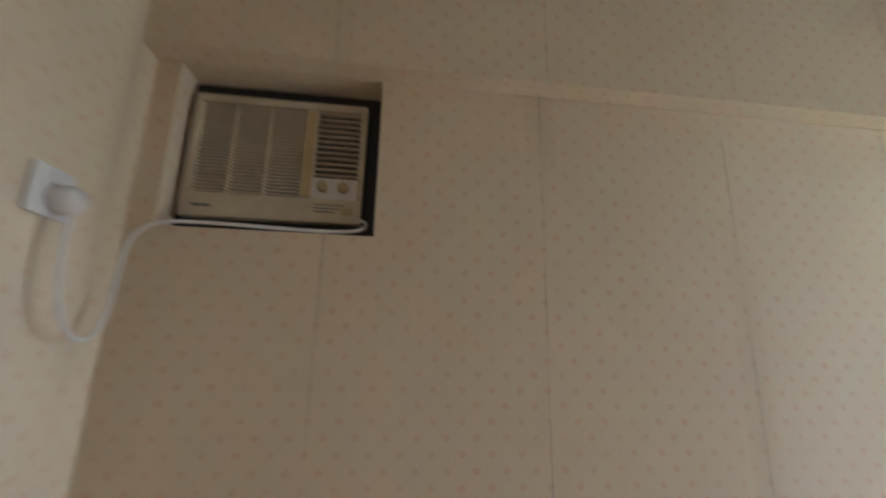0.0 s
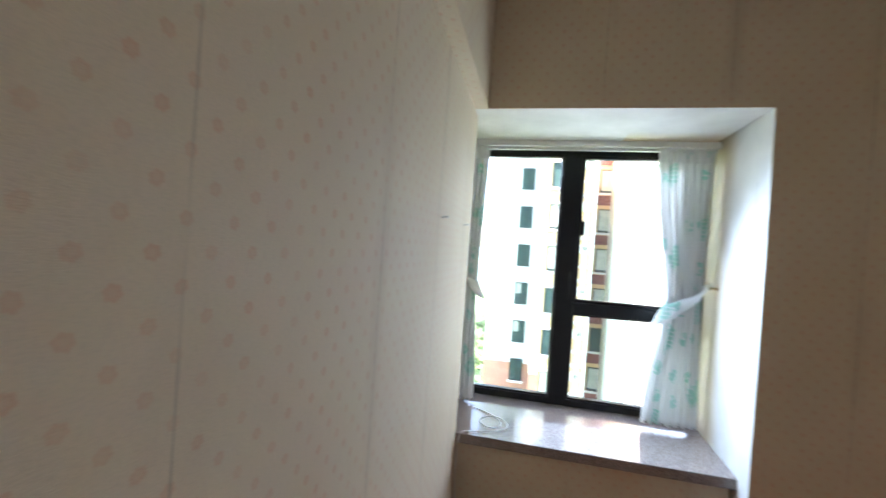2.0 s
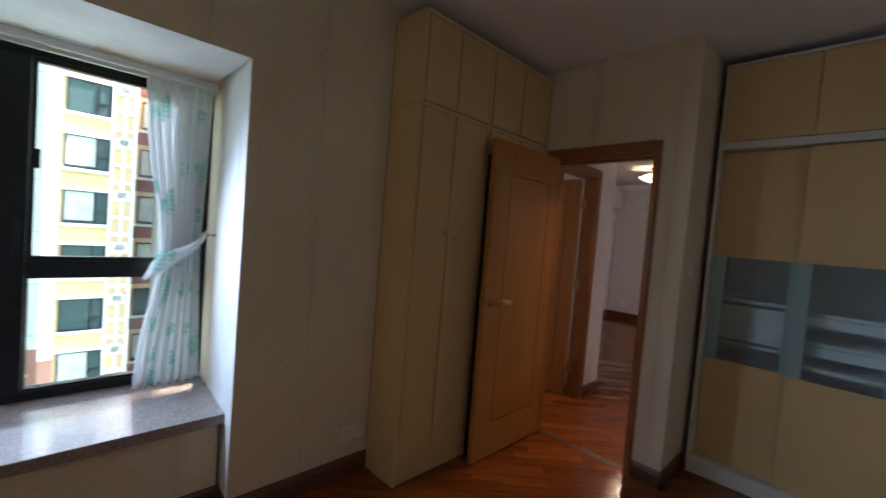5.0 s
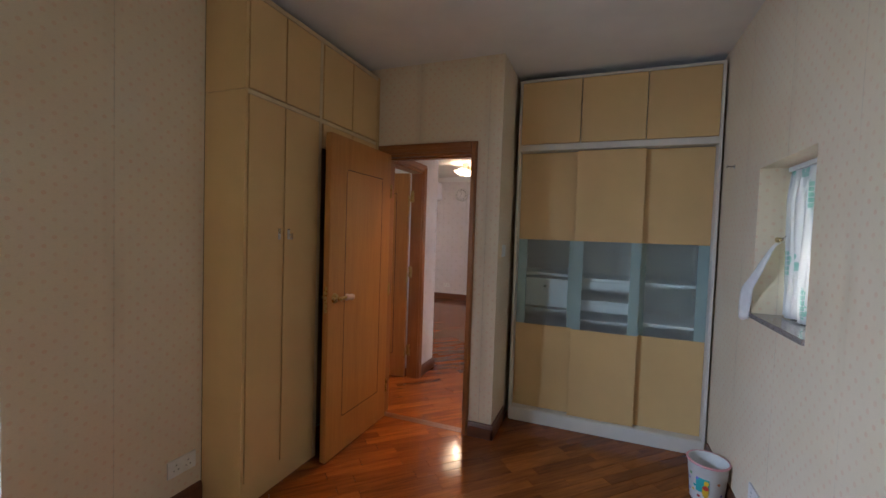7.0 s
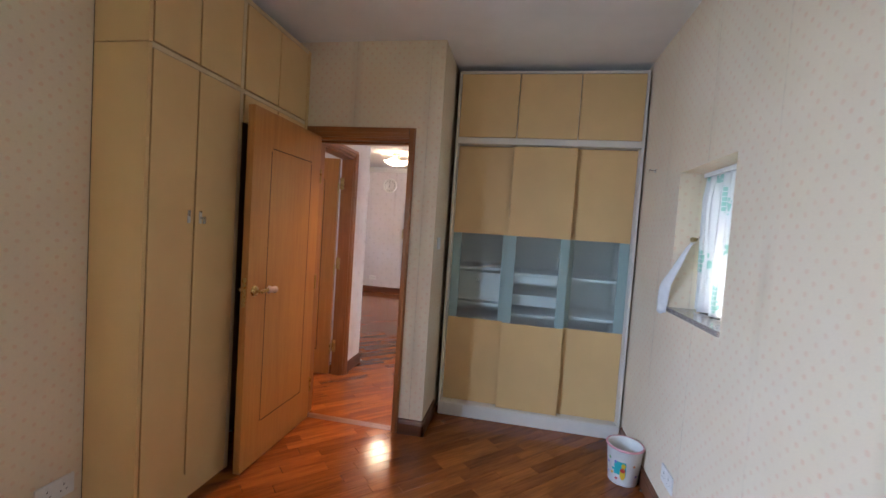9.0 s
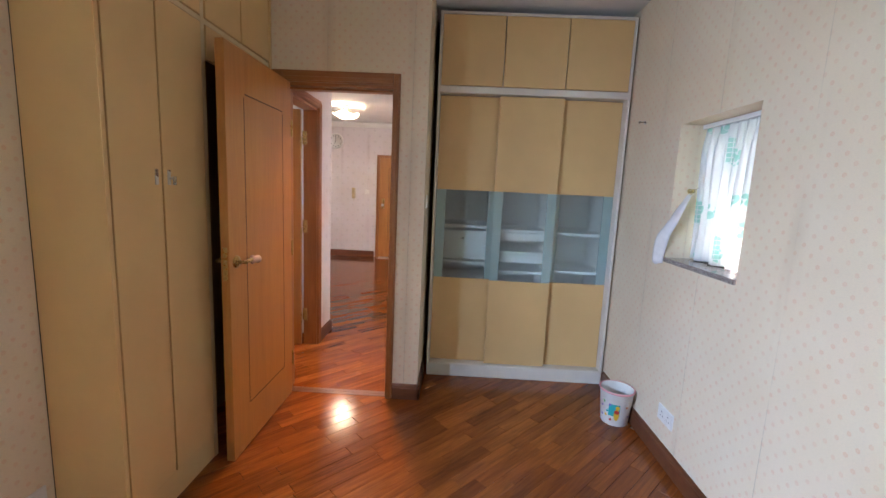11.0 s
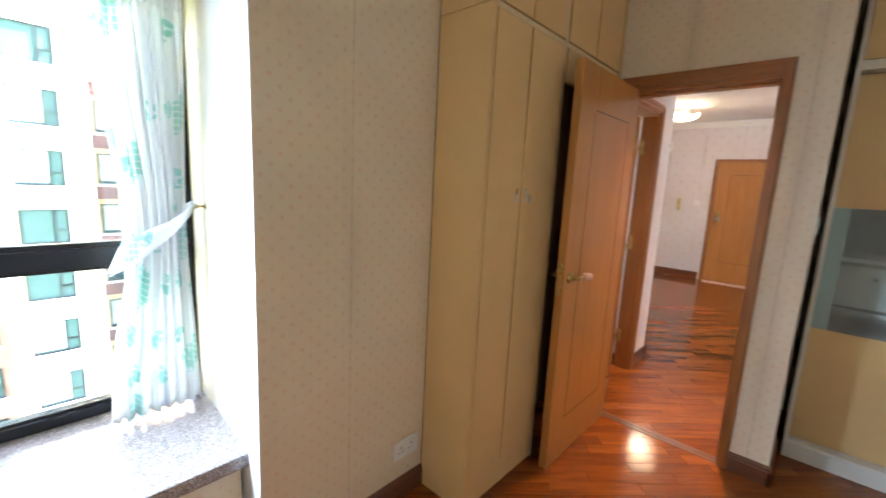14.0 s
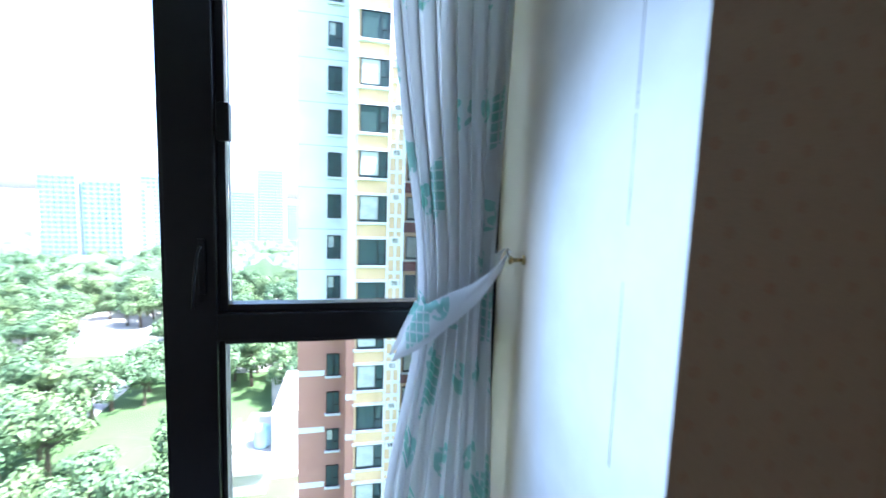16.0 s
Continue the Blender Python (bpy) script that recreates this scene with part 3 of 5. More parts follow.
for nm, (a, b, c, d) in (("upper_sash", (y0 + 0.03, 0.065, 0.669, z1 - 0.051)), ("lower_bead", (y0 + 0.03, 0.065, z0 + 0.043, 0.595)), ("fixed_bead", (0.183, y1 - 0.05, z0 + 0.043, z1 - 0.051))):
    w = 0.020 if nm == "upper_sash" else 0.012
    bm = bmesh.new()
    for q in ((a, a + w, c, d), (b - w, b, c, d), (a + w, b - w, c, c + w), (a + w, b - w, d - w, d)): box(bm, -0.002, 0.045, *q, 0.002)
    part(nm, bm, BLACK, bay)
    p = boxpart("pane", (0.02, 0.026, a + w, b - w, c + w, d - w), GLASS, bay, 0)
    p.visible_shadow = False
bm = bmesh.new()
box(bm, -0.030, -0.02, 0.088, 0.106, 0.72, 0.86, 0.004)
h = part("window_handle", bm, BLACK, bay, "silver casement handle")
curve("handle_grip", [(-0.03, 0.097, 0.84), (-0.055, 0.099, 0.835), (-0.060, 0.104, 0.76), (-0.046, 0.112, 0.69)], 0.0035, GUNMETAL, bay)
boxpart("window_latch", (-0.03, -0.004, 0.028, 0.058, 1.10, 1.19), BLACK, bay, 0.003)

track = thing("curtain_track", (2.445, 0.12, 2.105), "white double aluminium curtain track under the bay head", "curtain track")
for k, x in enumerate((0.0, 0.05)):
    boxpart("rail", (x - 0.012, x + 0.012, -0.645, 0.79, -0.012 * k, 0.036), PLASTIC, track, 0.003)


def curtain(name, at, turn, width, drop, folds, depth, label, waist=None, seed=0, heading=True):
    """Pleated cloth hanging from its origin along +y. waist: (height below the top, share of the width, shift along y), where a tie gathers it."""
    rnd = random.Random(seed)
    cols, rows_n = folds * 12, 60
    ph = [rnd.uniform(-0.5, 0.5) for _ in range(folds + 2)]
    bm = bmesh.new()
    uv = bm.loops.layers.uv.new("UVMap")
    grid, flat = [], {}
    for r in range(rows_n + 1):
        f = r / rows_n
        z = -f * drop
        share, shift = 1.0, 0.0
        if waist:
            d = (f * drop - waist[0]) / (0.62 if f * drop < waist[0] else 0.5)
            g = math.exp(-d * d * 1.6)
            share, shift = 1 - (1 - waist[1]) * g, waist[2] * g
        row = []
        for c in range(cols + 1):
            s = c / cols
            k = s * folds
            i = int(k)
            a = ph[i] + (ph[i + 1] - ph[i]) * (k - i)
            amp = depth * (0.55 + 0.45 * min(1, f * 6)) * (1 + 0.3 * math.sin(5 * f + 7 * a))
            x = amp * math.sin(2 * math.pi * k + a * 1.6 * f) + 0.3 * amp * math.sin(2 * math.pi * 2.3 * k + a * 5 + 2.2 * f)
            y = shift + (s - 0.5) * width * share + 0.5 * width + width * 0.012 * math.sin(2 * math.pi * k * 2 + 3 * f)
            v = bm.verts.new((x, y, z + (0.004 * math.sin(2 * math.pi * k * 0.5 + a) if r == rows_n else 0)))
            flat[v] = (s * width * 2.1, z)
            row.append(v)
        grid.append(row)
    for r in range(rows_n):
        for c in range(cols):
            face = bm.faces.new((grid[r][c], grid[r][c + 1], grid[r + 1][c + 1], grid[r + 1][c]))
            for l in face.loops: l[uv].uv = flat[l.vert]
    top = thing(name, at, label, "curtain", turn=turn)
    c = part("cloth", bm, CLOTH, top, "", True)
    sol = c.modifiers.new("thickness", "SOLIDIFY"); sol.thickness = 0.0012
    if heading:
        bm = bmesh.new()
        for i in range(folds * 2):
            y = (i + 0.5) / (folds * 2) * width
            box(bm, -0.014 - 0.01 * (i % 2), -0.008 - 0.01 * (i % 2), y - 0.006, y + 0.006, -0.075, 0.012, 0.002)
        part("pleat_tape", bm, LINEN, top, "gathered white heading tape")
    return top


def tie_band(parent, width, z0, fall, tall, bulge, mirror=1):
    """A folded band round a gathered curtain, from its hook down across the folds to a flared free end."""
    bm = bmesh.new()
    uvl = bm.loops.layers.uv.new("UVMap")
    for side_x in (-1, 1):
        prev = None
        for i in range(19):
            f = i / 18
            y = width * f
            zc = z0 - fall * f - 0.015 * math.sin(f * 3.1)
            hw = tall * (0.45 + 0.62 * f) + 0.004 * math.sin(f * 11)
            x = side_x * (0.010 + bulge * math.sin(math.pi * min(1, f * 0.86 + 0.05))) + 0.004 * math.sin(9 * f + 2)
            pair = [bm.verts.new((x + 0.004 * math.sin(4 * t + 8 * f), mirror * (y - hw * 0.45 * t), zc + hw * t)) for t in (-1, -0.5, 0, 0.5, 1)]
            if prev:
                for k in range(4):
                    face = bm.faces.new((prev[k], pair[k], pair[k + 1], prev[k + 1]))
                    for l in face.loops: l[uvl].uv = (l.vert.co.y * 1.6 + 0.3 * side_x, l.vert.co.z)
            prev = pair
    ob = part("tie_band", bm, CLOTH, parent, "folded printed tie band", True)
    sol = ob.modifiers.new("thickness", "SOLIDIFY"); sol.thickness = 0.003
    return ob


cur = curtain("curtain", (2.455, -0.505, 2.093), 0, 0.30, 1.585, 7, 0.026, "white curtain with sea-green print, tied back", (0.88, 0.62, -0.035), seed=3)
tie_band(cur, 0.245, -0.785, 0.17, 0.066, 0.046)
cur2 = curtain("curtain", (2.455, 0.775, 2.093), 0, 0.125, 1.60, 4, 0.026, "narrow white curtain with sea-green print beside the wall", (0.90, 0.75, 0.012), seed=8)
tie_band(cur2, 0.125, -0.80, 0.10, 0.055, 0.05, -1).location = (0, 0.125, 0)


def knob(name, at, turn, label):
    k = thing(name, at, label, "tieback hook", turn=turn)
    bm = bmesh.new()
    tube(bm, (0, 0, 0), (0.006, 0, 0), 0.013, 0.012)
    tube(bm, (0.006, 0, 0), (0.03, 0, 0), 0.005)
    tube(bm, (0.03, 0, 0), (0.038, 0, 0), 0.008, 0.011)
    part("stem", bm, BRASS, k, "", True)
    curve("hook", [(0.03, 0, 0), (0.045, 0.012, 0.008), (0.055, 0.02, 0.018), (0.05, 0.02, 0.03)], 0.0025, SILVER, k)
    return k


knob("tieback_hook", (2.40, -0.5395, 1.318), 90, "small brass tie-back knob on the bay reveal")
curve("white_cable", [(2.36, 0.76, 0.482), (2.28, 0.60, 0.482), (2.12, 0.55, 0.482), (2.08, 0.66, 0.483), (2.2, 0.72, 0.483), (2.3, 0.62, 0.484), (2.15, 0.5, 0.484), (2.04, 0.62, 0.484), (2.02, 0.77, 0.484),
                      (1.975, 0.785, 0.47), (1.97, 0.788, 0.35), (1.98, 0.785, 0.12), (2.0, 0.77, 0.02)], 0.003, PLASTIC, None, "loose coil of thin white cable on the sill", "cable")

for z0, z1, w in ((1.06, 1.26, 0.0007), (1.262, 1.34, 0.0004), (1.58, 1.84, 0.0007), (1.42, 1.575, 0.0004)):
    structure("reveal_crack", [(1.997 - w, 1.997 + w, -0.5185, -0.5120, z0, z1)], GREY_TEXT, "fine vertical crack in the painted reveal")

# ---- tall wardrobe on the east wall ----
wa = thing("wardrobe", (1.605, -1.275, 0), "tall beige laminate wardrobe with hinged doors and top cupboards", "wardrobe")
LEN, DEP = 1.266, 0.274
boxpart("side_panel", (0.0, DEP, -0.018, 0, 0, 2.121), LAMINATE, wa)
boxpart("side_panel", (0.0, DEP, -0.018, 0, 2.124, 2.618), LAMINATE, wa)
boxpart("side_panel", (0.0, DEP, -LEN, -LEN + 0.03, 0, 2.618), LAMINATE, wa)
boxpart("divider", (0.004, DEP, -0.588, -0.562, 0.0, 2.618), LAMINATE_EDGE, wa)
# Dark strip drawn for the shade where the side meets the wall.
boxpart("shadow_gap", (DEP - 0.0025, DEP, -0.001, 0.0012, 0.0, 2.618), GAP_SHADE, wa, 0)
boxpart("top_panel", (0.0, DEP, -LEN + 0.03, -0.018, 2.592, 2.618), LAMINATE_EDGE, wa)
boxpart("middle_rail", (0.005, DEP, -LEN + 0.03, -0.018, 2.108, 2.130), LAMINATE_EDGE, wa)
boxpart("plinth", (0.008, DEP, -0.562, -0.018, 0, 0.128), LAMINATE, wa)
# Black sheets close behind the doors paint the shade of their gaps.
boxpart("carcass_back", (0.0182, 0.028, -0.562, -0.018, 0.128, 2.592), GAP_SHADE, wa)
boxpart("carcass_back", (0.0182, 0.028, -LEN + 0.03, -0.588, 2.104, 2.592), GAP_SHADE, wa)
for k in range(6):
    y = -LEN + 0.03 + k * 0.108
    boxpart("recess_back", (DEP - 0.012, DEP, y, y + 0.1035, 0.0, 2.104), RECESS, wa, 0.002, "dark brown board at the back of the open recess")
for i, (a, b) in enumerate(((-0.268, -0.026), (-0.555, -0.278), (-0.902, -0.596), (-1.225, -0.911))):
    up = boxpart("upper_door", (0.0, 0.018, a, b, 2.135, 2.588), LAMINATE, wa, 0.0025)
    if i >= 2:
        boxpart("header_panel", (0.0, 0.018, a, b, 1.955, 2.104), LAMINATE, wa, 0.0025)
    else:
        lo = boxpart("lower_door", (0.0, 0.018, a, b, 0.133, 2.104), LAMINATE, wa, 0.0025)
        y = a + 0.030 if i == 0 else b - 0.030
        h = boxpart("lock_plate", (-0.0035, 0.0, y - 0.008, y + 0.008, 1.385, 1.445), SILVER, lo, 0.001, "small metal lock plate")
        if i == 1:
            bm = bmesh.new()
            tube(bm, (-0.003, y, 1.412), (-0.022, y, 1.412), 0.004)
            box(bm, -0.030, -0.018, y - 0.004, y + 0.004, 1.385, 1.42, 0.002)
            part("key", bm, SILVER, lo, "small key left in the lock")

# ---- wardrobe with sliding doors ----
YF = -2.935
wb = thing("sliding_wardrobe", (-0.07, YF, 0), "beige wardrobe with sliding doors and frosted glass band", "wardrobe")
L0, L1 = -0.672, 0.670
boxpart("side_panel", (L1 - 0.018, L1, -0.60, 0.0, 0.0955, 2.636), CREAM, wb)
boxpart("side_panel", (L0, L0 + 0.018, -0.60, 0.0, 0.0955, 2.636), CREAM, wb)
boxpart("top_panel", (L0 + 0.018, L1 - 0.018, -0.60, 0.0, 2.618, 2.636), CREAM, wb)
boxpart("back_panel", (L0 + 0.018, L1 - 0.018, -0.60, -0.592, 0.09, 2.618), SHELF_WHITE, wb, 0)
boxpart("plinth", (L0 + 0.004, L1 - 0.002, -0.58, 0.004, 0.0, 0.094), CREAM, wb, 0.003)
boxpart("middle_rail", (L0 + 0.018, L1 - 0.018, -0.58, 0.0, 2.10, 2.146), CREAM, wb, 0.003)
boxpart("bottom_track", (L0 + 0.018, L1 - 0.018, -0.10, -0.004, 0.0942, 0.099), CREAM, wb, 0.001)
third = (L1 - L0 - 0.036) / 3
for i in range(3):
    a = L0 + 0.018 + i * third
    boxpart("upper_door", (a + 0.0025, a + third - 0.0025, -0.022, -0.003, 2.150, 2.615), LAMINATE, wb, 0.002)
for i in range(3):
    front = i == 1
    a, b = L0 + 0.020 + i * third, L0 + 0.016 + (i + 1) * third
    if front: a, b = a - 0.012, b + 0.012
    y = -0.030 if front else -0.074
    panel = boxpart("sliding_door", (a, b, y - 0.018, y, 1.424, 2.094), LAMINATE, wb, 0.0015, "beige sliding door with glass band")
    boxpart("lower_panel", (a, b, y - 0.018, y, 0.101, 0.758), LAMINATE, panel, 0.0015)
    bl, br = ((0.068, 0.045), (0.066, 0.066), (0.045, 0.068))[i]
    for p0, p1 in ((a, a + bl), (b - br, b)): boxpart("glass_border", (p0, p1, y - 0.012, y - 0.002, 0.759, 1.423), TEAL, panel, 0.0008, "sea-green back-painted glass strip")
    g = boxpart("glass_band", (a + bl, b - br, y - 0.010, y - 0.004, 0.759, 1.423), FROST, panel, 0, "grey frosted glass")
    g.visible_shadow = False
for x in (-0.225, 0.222): boxpart("partition", (x - 0.009, x + 0.009, -0.592, -0.09, 0.1, 2.10), SHELF_WHITE, wb)
for x0, x1, z in ((-0.654, -0.234, 1.115), (-0.654, -0.234, 0.82), (-0.216, 0.213, 1.12), (-0.216, 0.213, 0.95), (-0.216, 0.213, 0.80), (0.231, 0.652, 1.14), (0.231, 0.652, 0.86), (0.231, 0.652, 0.72)):
    boxpart("shelf", (x0, x1, -0.59, -0.13, z, z + 0.022), SHELF_WHITE, wb)
for x0, x1, z0, z1 in ((-0.21, 0.207, 1.06, 1.118), (-0.21, 0.207, 0.89, 0.948), (0.235, 0.648, 0.90, 1.12)):
    boxpart("drawer", (x0, x1, -0.50, -0.125, z0, z1), SHELF_WHITE, wb, 0.003)
bm = bmesh.new()
tube(bm, (0.44, -0.125, 1.06), (0.44, -0.105, 1.06), 0.012)
part("drawer_knob", bm, SILVER, wb)

# ---- air conditioner ----
ac = thing("air_conditioner", (-0.47, 0.86, 1.728), "aged ivory window air conditioner set in a wall recess", "air conditioner")
X0, X1, Z0, Z1 = -0.213, 0.216, 0.04, 0.366
boxpart("casing", (X0, X1, 0.012, 0.20, Z0, Z1), IVORY, ac, 0.006)
boxpart("chassis", (X0 + 0.01, X1 - 0.01, 0.02, 0.2, 0.001, Z0), VENT_BLACK, ac)
boxpart("gasket", (-0.229, 0.252, 0.015, 0.03, 0.001, 0.405), VENT_BLACK, ac, 0)
bm = bmesh.new()
GX0, GX1 = X0 + 0.022, 0.060
for q in ((X0, X1, Z1 - 0.022, Z1), (X0, X1, Z0, Z0 + 0.062), (X0, GX0, Z0 + 0.062, Z1 - 0.022), (0.060, 0.092, Z0 + 0.062, Z1 - 0.022), (X1 - 0.016, X1, Z0 + 0.062, Z1 - 0.022)):
    box(bm, q[0], q[1], -0.012, 0.012, q[2], q[3], 0.003)
for x in (-0.112, -0.026): box(bm, x - 0.0035, x + 0.0035, -0.008, 0.010, Z0 + 0.062, Z1 - 0.022, 0.002)
part("front_frame", bm, IVORY, ac)
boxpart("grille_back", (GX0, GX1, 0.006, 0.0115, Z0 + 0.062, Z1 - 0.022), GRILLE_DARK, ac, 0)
boxpart("vent_back", (0.092, X1 - 0.016, 0.006, 0.0115, Z0 + 0.120, Z1 - 0.022), VENT_BLACK, ac, 0)
n_slats = 26
for i in range(n_slats):
    z = Z0 + 0.066 + i * (Z1 - 0.022 - Z0 - 0.066) / n_slats
    boxpart("grille_slat", (GX0, GX1, -0.007, 0.003, z, z + 0.0042), IVORY, ac, 0)
for i in range(12):
    z = Z0 + 0.126 + i * 0.0155
    s = boxpart("vent_slat", (0.093, X1 - 0.017, -0.006, 0.006, z, z + 0.004), IVORY, ac, 0)
boxpart("yellowed_strip", (0.064, 0.088, -0.0135, -0.0121, Z0 + 0.066, Z1 - 0.026), IVORY_DARK, ac, 0)
boxpart("control_panel", (0.092, X1 - 0.016, -0.009, 0.011, Z0 + 0.062, Z0 + 0.118), PLASTIC, ac, 0.002)
for x in (0.118, 0.168):
    bm = bmesh.new()
    lathe(bm, [(0.014, 0), (0.0135, 0.012), (0.011, 0.016), (0.0, 0.016)], sides=24)
    box(bm, -0.003, 0.003, -0.014, 0.014, 0.014, 0.022, 0.001)
    k = part("knob", bm, IVORY_DARK, ac, "yellowed round dial", False)
    k.matrix_local = Matrix.Translation((x, -0.009, Z0 + 0.092)) @ pose(0, 0, 0, 90, 0, 0)
boxpart("printed_mark", (X0 + 0.03, X0 + 0.075, -0.0135, -0.0121, Z0 + 0.024, Z0 + 0.031), GREY_TEXT, ac, 0)
for k in range(3): boxpart("printed_mark", (0.10, 0.15 + 0.012 * k, -0.0135, -0.0121, Z0 + 0.026 + 0.009 * k, Z0 + 0.029 + 0.009 * k), GREY_TEXT, ac, 0)
boxpart("sticker", (0.168, 0.195, -0.0135, -0.0121, Z0 + 0.022, Z0 + 0.040), IVORY_DARK, ac, 0)


def wall_socket(name, at, turn, gangs, label, rockers=False):
    """A white plate with three-pin holes and rocker switches, facing +x before the turn."""
    s = thing(name, at, label, "wall socket", turn=turn)
    w = 0.086 if gangs == 1 else 0.147
    boxpart("plate", (0, 0.009, -w / 2, w / 2, -0.043, 0.043), PLASTIC, s, 0.003)
    for g in range(gangs):
        c = (g - (gangs - 1) / 2) * 0.062
        bm = bmesh.new()
        if not rockers:
            for dy, dz, ry, rz in ((0, 0.012, 0.002, 0.004), (-0.011, -0.012, 0.0035, 0.002), (0.011, -0.012, 0.0035, 0.002)):
                box(bm, 0.0091, 0.0096, c + dy - ry, c + dy + ry, dz - rz, dz + rz)
            part("pin_holes", bm, VENT_BLACK, s)
        boxpart("rocker", (0.008, 0.0125, c - 0.006, c + 0.006, 0.022 if not rockers else -0.012, 0.036 if not rockers else 0.012), PLASTIC, s, 0.0015)
    return s


wall_socket("double_socket", (E - 0.0005, -1.165, 0.245), 180, 2, "white double wall socket above the baseboard")
wall_socket("double_socket", (W + 0.0005, -2.03, 0.262), 0, 2, "white double wall socket above the baseboard")
wall_socket("light_switch", (0.6355, -2.70, 1.335), 180, 1, "white light switch on the alcove side", True)
sp = wall_socket("wall_socket", (W + 0.0005, 0.59, 1.72), 0, 1, "white wall socket with a plug in it")
bm = bmesh.new()
lathe(bm, [(0.0, 0.0), (0.024, 0.0), (0.026, 0.008), (0.025, 0.03), (0.018, 0.04), (0.0, 0.042)], sides=20)
pl = tagged(new("plug", mesh("plug", bm, PLASTIC, True)), "white three-pin plug in the wall socket", "plug")
pl.matrix_world = pose(W + 0.0098, 0.60, 1.71, 0, 90, 0)
curve("power_cord", [(W + 0.04, 0.60, 1.69), (W + 0.045, 0.585, 1.62), (W + 0.05, 0.60, 1.50), (W + 0.05, 0.68, 1.46), (W + 0.045, 0.74, 1.52), (W + 0.04, 0.745, 1.64), (-0.71, 0.76, 1.722), (-0.62, 0.79, 1.739),
                     (-0.42, 0.80, 1.734), (-0.28, 0.81, 1.734), (-0.235, 0.825, 1.75), (-0.235, 0.845, 1.775), (-0.26, 0.855, 1.78)], 0.0044, PLASTIC, None, "thick white power cord of the air conditioner", "power cord")

# ---- small window in the west wall ----
sw = thing("window_side", (W, -1.9525, 1.10), "small white framed window deep in the wall", "window")
for d in ((-0.20, -0.16, -0.297, -0.262, 0.0, 0.724), (-0.20, -0.16, 0.262, 0.297, 0.0, 0.724), (-0.20, -0.16, -0.262, 0.262, 0.0, 0.035), (-0.20, -0.16, -0.262, 0.262, 0.689, 0.724)):
    boxpart("window_frame", d, BLACK, sw)
p = boxpart("pane", (-0.183, -0.178, -0.262, 0.262, 0.035, 0.689), GLASS, sw, 0)
p.visible_shadow = False
sl = thing("side_window_sill", (W, -1.9525, 1.0755), "narrow brown granite window sill", "window sill")
boxpart("slab", (-0.245, 0.010, -0.296, 0.296, 0.0, 0.024), GRANITE, sl, 0.003)
curtain("curtain", (W - 0.125, -2.215, 1.800), 0, 0.555, 0.692, 9, 0.020, "short white curtain with sea-green print in the small window", seed=12)
tr2 = thing("curtain_track", (W - 0.125, -1.9525, 1.802), "short white curtain track", "curtain track")
boxpart("rail", (-0.012, 0.012, -0.29, 0.29, 0.0, 0.022), PLASTIC, tr2)
knob("tieback_hook", (W - 0.09, -2.25, 1.473), 90, "small brass tie-back knob beside the window")
bm = bmesh.new()
uvl = bm.loops.layers.uv.new("UVMap")
prev = None
for i in range(21):
    f = i / 20
    ease = f * f * (3 - 2 * f)
    cx = W - 0.088 + (0.112 if f > 0.62 else 0.112 * (f / 0.62) ** 0.8)
    cy = -2.222 - 0.062 * ease + 0.045 * math.sin(math.pi * f) * (1 - f)
    cz = 1.455 - 0.385 * f ** 1.15 - (0.03 * (f - 0.62) if f > 0.62 else 0)
    hw = 0.008 + 0.042 * math.sin(math.pi * min(1, 0.06 + f * 0.72))
    row = [bm.verts.new((cx + 0.012 * math.sin(math.pi * t + 2 * f), cy + (t - 0.5) * 2 * hw, cz + (t - 0.5) * hw * 0.9 * (1 - f) + 0.008 * math.sin(6 * t + 9 * f))) for t in (0, 0.2, 0.4, 0.6, 0.8, 1)]
    if prev:
        for k in range(5):
            bm.faces.new((prev[k], row[k], row[k + 1], prev[k + 1]))
    prev = row
ob = tagged(new("curtain_tie", mesh("curtain_tie", bm, LINEN, True)), "loose white cloth tie hanging from its knob", "curtain tie")
sol = ob.modifiers.new("thickness", "SOLIDIFY"); sol.thickness = 0.003


def coat_hook(at, turn):
    h = thing("wall_hook", at, "small metal wall hook", "hook", turn=turn)
    bm = bmesh.new()
    tube(bm, (0, 0, 0), (0.004, 0, 0), 0.012)
    tube(bm, (0.004, 0, 0), (0.035, 0, 0.002), 0.004)
    tube(bm, (0.035, 0, 0.002), (0.042, 0, 0.003), 0.009, 0.007)
    part("peg", bm, SILVER, h, "", True)


coat_hook((W, -2.69, 1.905), 0)
for x, z in ((1.297, 1.549), (1.795, 1.556)):
    bm = bmesh.new()
    tube(bm, (x, N, z), (x, N - 0.022, z + 0.003), 0.0025)
    tube(bm, (x, N - 0.022, z + 0.003), (x, N - 0.024, z + 0.003), 0.005)
    tagged(new("nail", mesh("nail", bm, SILVER)), "small steel nail in the papered wall", "nail", "nails in the wall")

# ---- waste bucket ----
bk = thing("waste_bucket", (-0.652, -2.425, 0.0), "small white plastic bucket with coloured print and pink rim", "bucket")
bm = bmesh.new()
lathe(bm, [(0.0, 0.001), (0.088, 0.001), (0.091, 0.006), (0.112, 0.225), (0.118, 0.228), (0.117, 0.235), (0.109, 0.235), (0.108, 0.225), (0.087, 0.010), (0.0, 0.008)], sides=48)
part("body", bm, PLASTIC, bk, "", True)
bm = bmesh.new()
lathe(bm, [(0.1175, 0.226), (0.1205, 0.230), (0.1195, 0.236), (0.112, 0.238), (0.1085, 0.236)], sides=48)
